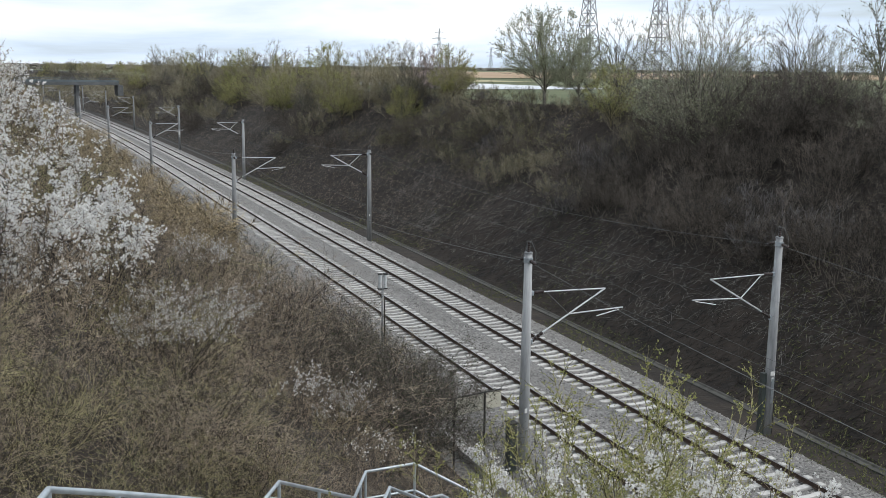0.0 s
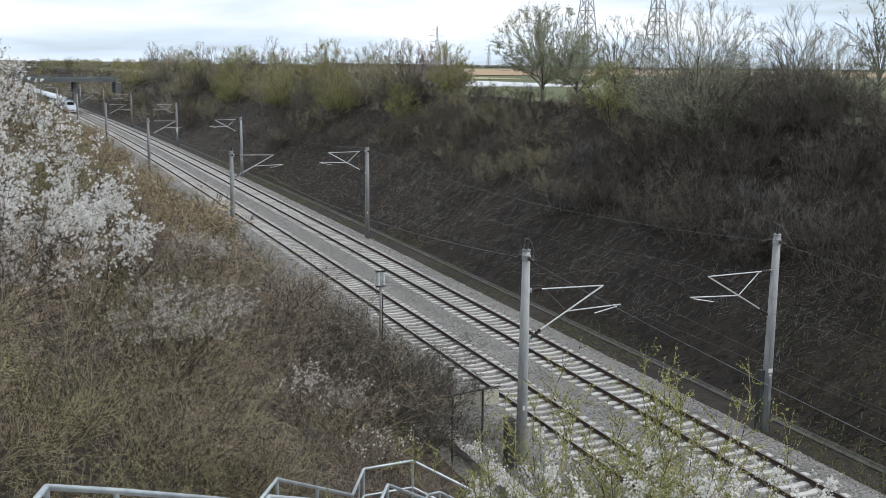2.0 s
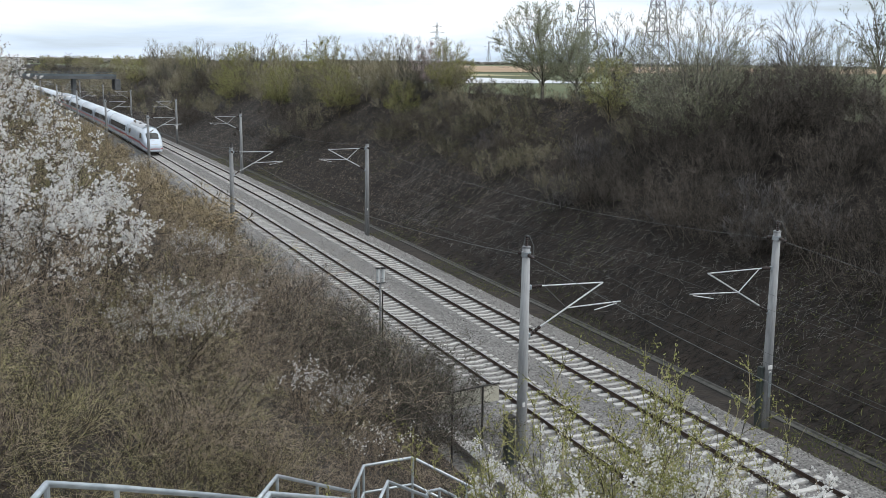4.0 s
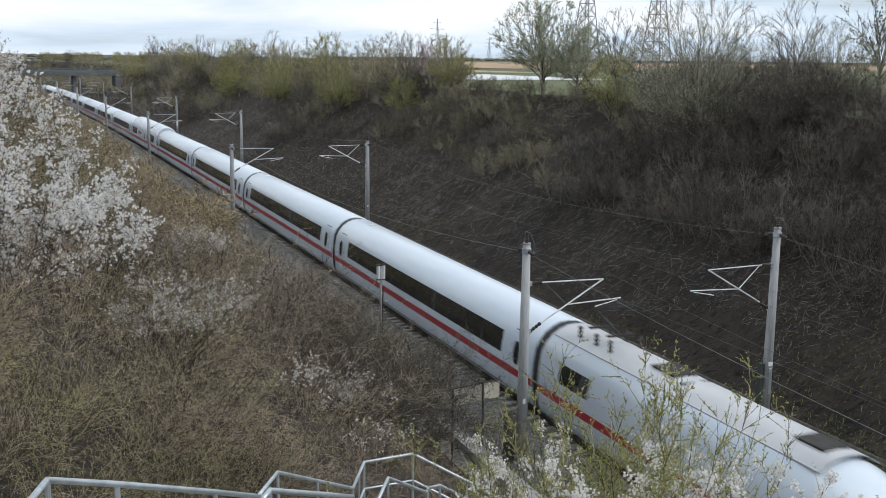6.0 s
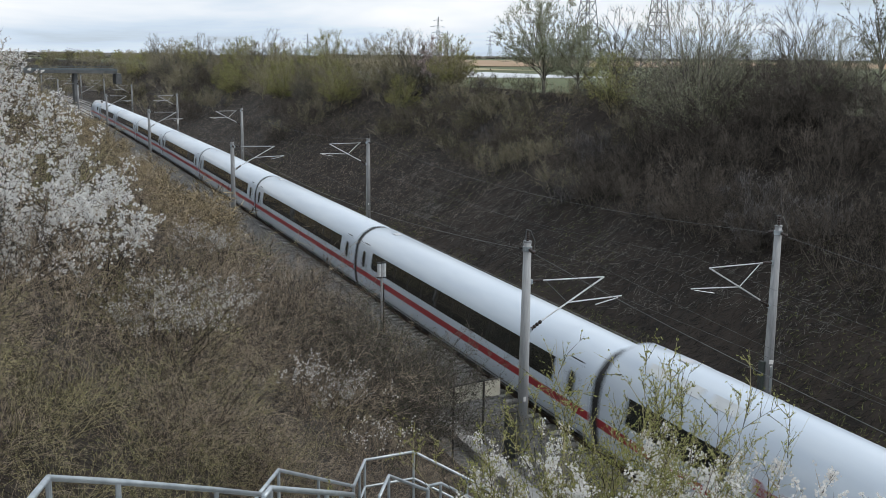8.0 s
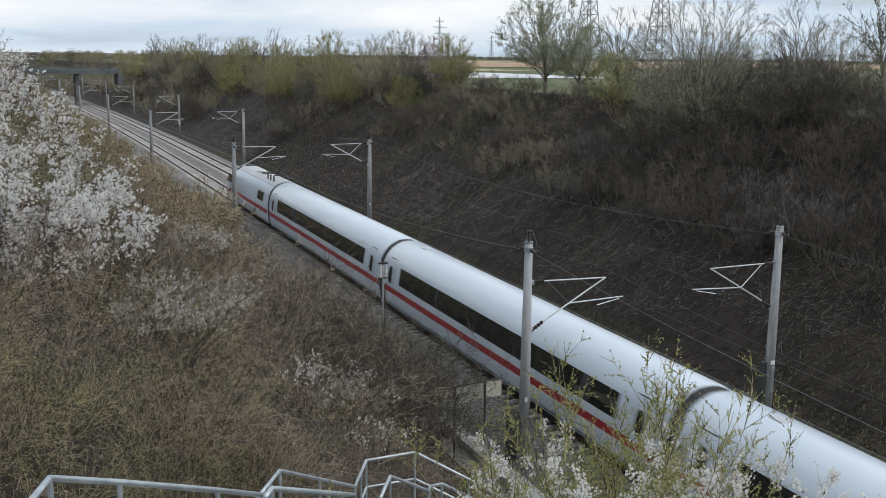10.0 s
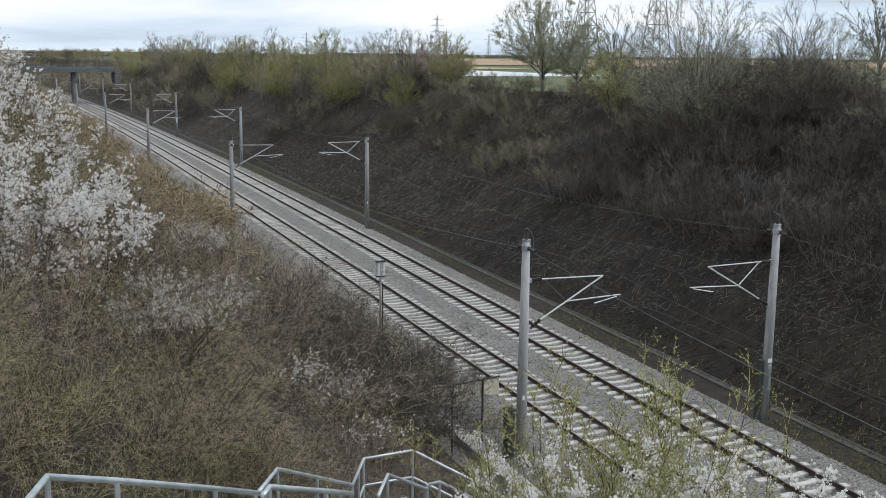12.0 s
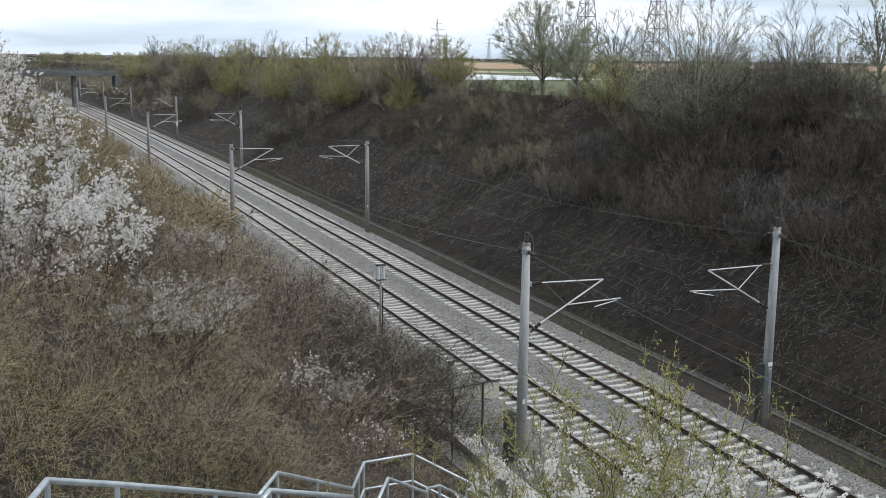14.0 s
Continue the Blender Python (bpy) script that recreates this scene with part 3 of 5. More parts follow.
def nose_band(bm, d1, z_tip, z_end, half, side, lift=0.014, nd=30):
    """A stripe along the nose that sinks towards the tip."""
    grid = []
    for i in range(nd + 1):
        d = d1 * (i / nd) ** 1.6
        f = min(1.0, d / 4.4)
        mid, hw = z_tip + (z_end - z_tip) * f, half * (0.35 + 0.65 * f)
        row = []
        for k in range(4):
            z, a, b = mid + hw * (2 * k / 3 - 1), 0.0, 1.0
            for _ in range(24):
                c = (a + b) / 2
                if nose_point(d, c).z > z:
                    a = c
                else:
                    b = c
            p = nose_point(d, a)
            row.append(bm.verts.new((side * (p.x + lift), p.y - lift * (1 - f), p.z)))
        grid.append(row)
    for a, b in zip(grid, grid[1:]):
        for j in range(3):
            bm.faces.new((a[j], a[j + 1], b[j + 1], b[j]))
    return bm


def nose_patch(bm, d0, d1, u0, u1, lift, nd=8, nu=10, taper=0.0):
    grid = []
    for i in range(nd + 1):
        d = d0 + (d1 - d0) * i / nd
        row = []
        for j in range(nu + 1):
            u = u0 + (u1 - u0) * j / nu
            u *= 1 + taper * (1 - i / nd)
            p = nose_point(d, u)
            e = 0.03
            t1 = nose_point(d + e, u) - nose_point(d - e if d > e else d, u)
            t2 = nose_point(d, u + 0.02) - nose_point(d, u - 0.02)
            nrm = t1.cross(t2).normalized()
            if nrm.dot(p - Vector((0, 4, 1.8))) < 0:
                nrm = -nrm
            row.append(bm.verts.new(p + nrm * lift))
        grid.append(row)
    for a, b in zip(grid, grid[1:]):
        for j in range(nu):
            bm.faces.new((a[j], a[j + 1], b[j + 1], b[j]))
    return bm


def power_car(label):
    """The nose points to -y."""
    car = thing("power_car", label, "train car", "train cars")
    L, off, tip = 20.56, -10.28, -8.85
    h = L / 2 - 0.28
    st = [(d + tip, w, t, lo, max(0.0, 1 - d / 4.2)) for d, w, t, lo in NOSE] + [(0, 1, 3.82, 0.3), (h, 1, 3.82, 0.3)]
    body = shell(st, M["train"], "body", car)
    move = Matrix.Translation((0, tip, 0))

    def nose_part(name, bm, material, label=""):
        bm.transform(move)
        return part(name, bm, material, body, label, smooth=True)

    nose_part("windscreen", nose_patch(bmesh.new(), 1.92, 3.02, -0.25, 0.25, 0.03, taper=0.0), M["glass"], "dark raked windscreen")
    nose_part("windscreen_surround", nose_patch(bmesh.new(), 1.87, 3.07, -0.26, 0.26, 0.018, taper=0.0), M["dark"], "black rubber surround")
    nose_part("wiper", add_tube(bmesh.new(), [nose_point(1.95, 0.05) + Vector((0, -0.03, 0.05)), nose_point(2.6, -0.12) + Vector((0, -0.04, 0.05))], 0.018, 5), M["dark"])
    for s in (-1, 1):
        nose_part("headlight", nose_patch(bmesh.new(), 0.10, 0.36, s * 0.34, s * 0.50, 0.02, 3, 4), M["lamp"], "clear headlight glass")
        nose_part("nose_stripe", nose_band(bmesh.new(), 5.5, 0.80, 1.45, 0.15, s), M["red"], "red stripe along the nose")
        part("red_stripe", side_patch(bmesh.new(), -3.45, h - 0.02, 1.30, 1.60, s), M["red"], body, "red stripe")
        part("cab_window", side_patch(bmesh.new(), off + 5.0, off + 6.4, 2.1, 2.78, s, 0.01), M["glass"], body, "dark cab side window")
        bm = bmesh.new()
        q = [bm.verts.new((s * side_point(z, 0.012), off + y, z)) for y, z in ((4.25, 2.1), (4.9, 2.1), (4.9, 2.66))]
        bm.faces.new(q)
        part("quarter_window", bm, M["glass"], body, "small triangular cab window")
        part("equipment_window", side_patch(bmesh.new(), h - 3.5, h - 1.5, 2.05, 2.75, s, 0.01), M["glass"], body, "dark side window")
        part("cab_door", side_patch(side_patch(bmesh.new(), off + 6.75, off + 6.775, 0.6, 2.9, s, 0.008), off + 7.5, off + 7.525, 0.6, 2.9, s, 0.008), M["roof"], body, "cab door joints")
        part("grab_rail", add_tube(bmesh.new(), [(s * 1.53, off + 6.65, 0.9), (s * 1.54, off + 6.65, 2.0)], 0.02, 6), M["galv"], body)
        for i in range(4):
            part("side_grille", side_patch(bmesh.new(), off + 9.2 + 1.6 * i, off + 10.5 + 1.6 * i, 0.68, 1.05, s, 0.006, 2), M["roof"], body, "grey ventilation grille")
    nose_part("nose_grille", nose_patch(bmesh.new(), 0.2, 0.34, -0.2, 0.2, 0.015, 2, 4), M["roof"], "grey ventilation slots")
    nose_part("nose_emblem", nose_patch(bmesh.new(), 1.45, 1.55, -0.03, 0.03, 0.012, 2, 2), M["red"], "small red emblem")
    nose_part("front_stripe", add_box(bmesh.new(), 0, -0.008, 0.80, 1.28, 0.03, 0.11, 0.01), M["red"], "red stripe across the nose")
    # grey roof deck with its equipment
    bm = bmesh.new()
    rows = []
    for y in (off + 6.6, off + 12.0, h - 0.1):
        rows.append([bm.verts.new((x, y, z + 0.012)) for x, z in ((-0.92, 3.405), (-0.66, 3.57), (-0.34, 3.69), (0, 3.72), (0.34, 3.69), (0.66, 3.57), (0.92, 3.405))])
    for a, b in zip(rows, rows[1:]):
        for j in range(6):
            bm.faces.new((a[j], a[j + 1], b[j + 1], b[j]))
    roof = part("roof_deck", bm, M["roof"], car, "grey roof deck", smooth=True)
    for s in (-1, 1):
        part("roof_edge", add_box(bmesh.new(), s * 0.93, off + 13.4, 3.41, 0.03, 13.4, 0.05, 0.01), M["roof"], roof)
    part("roof_grille", add_box(bmesh.new(), 0, off + 7.6, 3.72, 0.8, 1.1, 0.06, 0.02), M["dark"], roof, "dark roof grille")
    part("roof_hatch", add_box(bmesh.new(), 0, h - 6.2, 3.73, 0.8, 1.3, 0.06, 0.02), M["dark"], roof, "dark roof hatch")
    part("roof_joint", add_box(bmesh.new(), 0, h - 7.4, 3.70, 1.2, 0.06, 0.05, 0.01), M["dark"], roof)
    # pantograph
    y0 = h - 3.0
    pan = part("pantograph", add_box(add_box(bmesh.new(), 0, y0, 4.02, 1.0, 0.1, 0.08, 0.02), 0, y0 + 1.2, 4.02, 1.0, 0.1, 0.08, 0.02), M["dark"], car, "dark pantograph frame")
    part("lower_arm", add_tube(bmesh.new(), [(0, y0 + 0.1, 4.05), (0, y0 + 1.7, 4.55)], 0.05, 8), M["dark"], pan)
    part("upper_arm", add_tube(bmesh.new(), [(0, y0 + 1.7, 4.55), (0, y0 - 0.1, 5.05)], 0.035, 8), M["dark"], pan)
    part("collector_head", add_tube(add_tube(bmesh.new(), [(-0.95, y0 - 0.3, 4.9), (-0.6, y0 - 0.3, 5.1), (0.6, y0 - 0.3, 5.1), (0.95, y0 - 0.3, 4.9)], 0.03, 6), [(-0.95, y0 + 0.1, 4.9), (-0.6, y0 + 0.1, 5.1), (0.6, y0 + 0.1, 5.1), (0.95, y0 + 0.1, 4.9)], 0.03, 6), M["dark"], pan)
    for x in (-0.6, 0.6):
        for dy in (-0.4, 0.5, 1.6):
            part("roof_insulator", ribbed(bmesh.new(), (x, y0 + dy, 3.56), (x, y0 + dy, 4.0), 0.09, 3), M["insul"], pan, "dark ribbed roof insulator")
    bm = bmesh.new()
    ring = [(x * 0.96, z * 0.985) for x, z in HALF] + [(-x * 0.96, z * 0.985) for x, z in HALF[-2::-1]]
    a = [bm.verts.new((x, h - 0.02, z)) for x, z in ring]
    b = [bm.verts.new((x, L / 2 - 0.002, z)) for x, z in ring]
    for j in range(len(ring)):
        bm.faces.new((a[j], a[(j + 1) % len(ring)], b[(j + 1) % len(ring)], b[j]))
    bm.faces.new(b)
    part("gangway_bellows", bm, M["rubber"], car, "black rubber gangway bellows")
    for y in (-5.0, 6.3):
        bogie(car, y)
    part("underframe", add_box(bmesh.new(), 0, 0.6, 0.42, 2.3, 6.5, 0.36, 0.05), M["dark"], car, "dark underfloor equipment")
    return car


SPEED, FIRST_GAP = 68.1, 66.4 + 68.1 * 5.5      # m/s; place of the first coupling at 0 s
TRAIN = []


def build_train():
    front = power_car("white streamlined electric power car with a red stripe")
    TRAIN.append((front, -10.28, 0))
    plain = passenger_car("coach", "white passenger coach with dark window band and red stripe")
    diner = passenger_car("restaurant", "white restaurant coach with raised roof and red stripe")
    for i in range(12):
        car = diner if i == 4 else plain if i == 0 else copy_thing(plain, Matrix())
        TRAIN.append((car, 26.4 * i + 13.2, 0))
    TRAIN.append((copy_thing(front, Matrix()), 26.4 * 12 + 10.28, 180))


build_train()


def motions():
    for car, shift, turn in TRAIN:
        rows = []
        for i in range(29):
            t = 0.5 * i
            rows.append((t, at(0, FIRST_GAP + shift - SPEED * t, 0, turn)))
        walk(car, rows)


# ---- far road bridge ----
def build_bridge():
    y = 292.0
    b = thing("road_bridge", "grey concrete road bridge with blue-grey parapet over the railway", "bridge")
    b.matrix_basis = pose(bend(y) - 3.2, y, 0, 0, 0, 2.0)
    part("deck", add_box(bmesh.new(), 0, 0, 8.4, 30, 9, 0.8, 0.05), M["bridge"], b)
    for s in (-1, 1):
        p = part("parapet", add_box(bmesh.new(), 0, s * 4.4, 9.02, 30.2, 0.3, 0.45, 0.03), M["bridge_rail"], b, "blue-grey parapet edge")
        bm = bmesh.new()
        add_box(bm, 0, s * 4.4, 9.75, 30, 0.06, 0.06)
        for i in range(22):
            add_box(bm, -14.9 + 29.8 * i / 21, s * 4.4, 9.5, 0.05, 0.05, 0.5)
        part("railing", bm, M["bridge_rail"], p, "thin steel railing")
    part("pier", add_box(bmesh.new(), 4.6, 0, 3.7, 0.9, 7, 8.6, 0.1), M["bridge"], b, "concrete pier")
    for s in (-1, 1):
        part("abutment", add_box(bmesh.new(), s * 15.4, 0, 6.6, 1.4, 8.4, 2.8, 0.1), M["bridge"], b, "concrete abutment")


build_bridge()


# ---- plants ----
def unit(v):
    return v / (np.linalg.norm(v) + 1e-9)


class Plant:
    """Gathers tapering shoots; each is a chain of three-sided pieces, the last one pointed."""

    def __init__(self, seed):
        self.rng = np.random.default_rng(seed)
        self.segs, self.tips = [], []

    def shoot(self, p, d, length, r, n, droop=0.0, wander=0.15, end=0.15):
        pts = [np.array(p, float)]
        d = unit(np.array(d, float))
        for i in range(n):
            d = unit(d + self.rng.normal(0, wander, 3) + np.array((0, 0, -droop)))
            pts.append(pts[-1] + d * length / n)
        for i in range(n):
            ra, rb = r * (1 - (1 - end) * i / n), r * (1 - (1 - end) * (i + 1) / n)
            self.segs.append((*pts[i], *pts[i + 1], ra, rb, 1.0 if i else 0.0))
        return pts

    def along(self, pts, f):
        s = min(f, 0.999) * (len(pts) - 1)
        i = int(s)
        return pts[i] + (pts[i + 1] - pts[i]) * (s - i), unit(pts[i + 1] - pts[i])

    def side(self, d, spread, up=0.0):
        v = self.rng.normal(0, 1, 3)
        v = unit(v - d * v.dot(d))
        return unit(d * (1 - spread) + v * spread + np.array((0, 0, up)))

    def mesh(self, name, material):
        """One mesh of all the shoots; the pieces of one shoot hang together."""
        s = np.array(self.segs)
        n = len(s)
        p, q, ra, rb = s[:, 0:3], s[:, 3:6], s[:, 6:7], s[:, 7:8]
        follows = s[:, 8] > 0.5
        first = np.maximum.accumulate(np.where(follows, 0, np.arange(n)))
        d = q - p
        d /= np.linalg.norm(d, axis=1)[:, None] + 1e-9
        ref = np.where(np.abs(d[first][:, 2:3]) < 0.75, np.array([[0, 0, 1.0]]), np.array([[1.0, 0.2, 0]]))
        a = np.cross(d, ref)
        a /= np.linalg.norm(a, axis=1)[:, None] + 1e-9
        b = np.cross(d, a)
        c = [(math.cos(2.0944 * k), math.sin(2.0944 * k)) for k in range(3)]
        ring0 = [p + (a * x + b * y) * ra for x, y in c]
        ring1 = [q + (a * x + b * y) * rb for x, y in c]
        v = np.stack(ring0 + ring1, 1).reshape(-1, 3)
        top = 6 * np.arange(n)[:, None] + 3 + np.arange(3)
        low = np.where(follows[:, None], np.roll(top, 1, 0), top - 3)
        sharp = rb[:, 0] <= 1e-6
        f4 = np.stack([np.stack((low[:, k], low[:, (k + 1) % 3], top[:, (k + 1) % 3], top[:, k]), 1) for k in range(3)], 1)[~sharp].reshape(-1, 4)
        f3 = np.stack([np.stack((low[:, k], low[:, (k + 1) % 3], top[:, 0]), 1) for k in range(3)], 1)[sharp].reshape(-1, 3)
        used = np.unique(np.concatenate((f4.ravel(), f3.ravel())))
        index = np.zeros(len(v), int)
        index[used] = np.arange(len(used))
        me = bpy.data.meshes.new(name)
        me.from_pydata(v[used].tolist(), [], index[f4].tolist() + index[f3].tolist())
        me.materials.append(material)
        return me

    def foliage(self, name, material, places, size, crossed=False, long=1.3):
        """Small folded leaves or petals at the places."""
        rng = self.rng
        c = np.array(places)
        n = len(c)
        u = rng.normal(0, 1, (n, 3))
        u /= np.linalg.norm(u, axis=1)[:, None]
        w = np.cross(u, rng.normal(0, 1, (n, 3)))
        w /= np.linalg.norm(w, axis=1)[:, None]
        s = size * rng.uniform(0.6, 1.4, (n, 1))
        nn = np.cross(u, w) * s * 0.35
        sets = [(c - u * s * long, c + w * s * 0.6 + nn, c + u * s * long, c - w * s * 0.6 + nn)]
        if crossed:
            x = np.cross(u, w)
            sets.append((c - w * s, c + x * s * 0.9, c + w * s, c - x * s * 0.9))
        v = np.concatenate([np.stack(q, 1).reshape(-1, 3) for q in sets])
        f = np.arange(len(v)).reshape(-1, 4)
        me = bpy.data.meshes.new(name)
        me.from_pydata(v.tolist(), [], f.tolist())
        me.materials.append(material)
        return me


def make_shrub(seed, stems, height, base, lean, droop, subs, twigs, thick, twig_len, leaves=0, leaf_from=0.3, cluster=1, upright=0.0, fat=0.6, reach=1.0):
    """A many-stemmed shrub; returns the plant and the places of its leaves or flowers."""
    P = Plant(seed)
    rng, places = P.rng, []
    for i in range(stems):
        a = rng.uniform(0, 6.283)
        r = base * math.sqrt(rng.random())
        out = np.array((math.cos(a), math.sin(a), 0))
        d = unit(out * lean * rng.uniform(0.2, 1.2) + np.array((0, 0, 1)))
        L = height * rng.uniform(0.65, 1.1)
        pts = P.shoot(out * r + np.array((0, 0, -0.25)), d, L, thick * rng.uniform(0.6, 1.2), 5, droop * rng.uniform(0.3, 1.6), 0.12)
        for j in range(subs):
            f = rng.uniform(0.18, 0.97)
            q, dd = P.along(pts, f)
            SL = reach * L * (0.42 - 0.25 * f) * rng.uniform(0.6, 1.4)
            sub = P.shoot(q, P.side(dd, rng.uniform(0.3, 0.62), 0.1 + upright), SL, thick * 0.5, 2, droop * 0.7, 0.16)
            for k in range(twigs):
                g = rng.uniform(0.1, 1.0)
                q2, d2 = P.along(sub, g)
                tw = P.shoot(q2, P.side(d2, rng.uniform(0.35, 0.7), upright), twig_len * rng.uniform(0.4, 1.3), thick * fat, 1, 0, 0.2, 0.0)
                if leaves and q2[2] > leaf_from * height:
                    for _ in range(leaves):
                        c = tw[0] + (tw[1] - tw[0]) * rng.random()
                        for _ in range(cluster):
                            places.append(c + rng.normal(0, 0.018 if cluster > 1 else 0.004, 3))
    return P, places


def make_tree(seed, height, radius, stems, subs, twigs, thick, twig_len, leaves=0, fork=0.12, low=0.2, fine=0.008, spread=0.75, ragged=0.12):
    """A fan of limbs out of a short trunk that ends in an egg-shaped crown; low: where the crown begins."""
    P = Plant(seed)
    rng, places = P.rng, []
    mid = height * (low + 0.42 * (1 - low))

    def inside(q, room=1.0):
        dz = (q[2] - mid) / ((height - mid) if q[2] > mid else (mid - low * height + 0.3))
        return (q[0] / radius) ** 2 + (q[1] / radius) ** 2 + dz * dz < room

    lean = rng.normal(0, 0.04, 2)
    base = np.array((lean[0] * fork * height, lean[1] * fork * height, fork * height))
    if fork > 0.02:
        P.shoot((0, 0, -0.3), (*lean, 1), fork * height + 0.5, thick, 4, 0, 0.04, 0.8)
    for i in range(stems):
        az = i * 2.39996 + rng.uniform(-0.4, 0.4)
        c = 1 - (1 + spread * 0.7) * ((i + 0.5) / stems) ** 0.85
        w = math.sqrt(max(0.0, 1 - c * c)) * rng.uniform(1 - 2 * ragged, 1 + 0.4 * ragged)
        end = np.array((radius * w * math.cos(az), radius * w * math.sin(az), mid + c * ((height - mid) if c > 0 else (mid - low * height)) * rng.uniform(1 - ragged, 1 + 0.3 * ragged)))
        start = base + np.array((0, 0, rng.uniform(0, 0.12) * height * (1 if fork > 0.02 else 0)))
        if fork <= 0.02:
            start = start + np.array((math.cos(az), math.sin(az), 0)) * 0.07 * radius * rng.random()
        bow = start + (end - start) * np.array((0.36, 0.36, 0.56))
        pts = []
        for k in range(8):
            f = k / 7
            pts.append(start * (1 - f) ** 2 + bow * 2 * f * (1 - f) + end * f * f + (rng.normal(0, 0.012, 3) * height * f if 0 < k else 0))
        L = float(np.linalg.norm(end - start))
        r = thick * (0.26 if fork > 0.02 else 0.8) * rng.uniform(0.5, 1.1)
        for k in range(7):
            P.segs.append((*pts[k], *pts[k + 1], r * (1 - 0.125 * k), r * (1 - 0.125 * (k + 1)), 1.0 if k else 0.0))
        for j in range(subs):
            f = 1 - 0.78 * rng.random() ** 1.3
            q, d = P.along(pts, f)
            n = 3
            ln = L * (0.55 - 0.33 * f) * rng.uniform(0.6, 1.3)
            dd = P.side(d, rng.uniform(0.25, 0.55), 0.12)
            while ln > 0.3 and not inside(q + dd * ln, 1.12):
                ln *= 0.75
            sub = P.shoot(q, dd, ln, r * (1 - 0.8 * f) * 0.6 + fine, n, -0.03, 0.13, 0.35)
            for k in range(twigs):
                q2, d2 = P.along(sub, rng.uniform(0.1, 1.0))
                tw = P.shoot(q2, P.side(d2, rng.uniform(0.25, 0.6), 0.12), twig_len * rng.uniform(0.4, 1.3), fine, 1, 0, 0.1, 0.0)
                for _ in range(leaves):
                    places.append(tw[0] + (tw[1] - tw[0]) * rng.random() + rng.normal(0, 0.03, 3))
    return P, places


def plant_thing(name, stems_me, leaf_mes, label, category, group):
    root = thing(name, label, category, group)
    for n, me in (("crown", stems_me), *leaf_mes):
        ob = new(n, me)
        ob.parent = root
    return root


USED = set()


def put(proto, x, y, scale=1.0, turn=None, sink=0.05, stretch=1.0, label=""):
    """Plants a copy of a thing at its place on the slope."""
    turn = RNG.uniform(0, 360) if turn is None else turn
    m = pose(x + bend(y), y, ground_z(x, y) - sink, 0, 0, turn) @ Matrix.Diagonal((scale, scale, scale * stretch, 1))
    if proto in USED:
        ob = copy_thing(proto, m)
        ob.matrix_basis = m
    else:
        ob = proto
        ob.matrix_basis = m
        USED.add(proto)
    if label:
        ob["label"] = label
    return ob


RNG = random.Random(11)


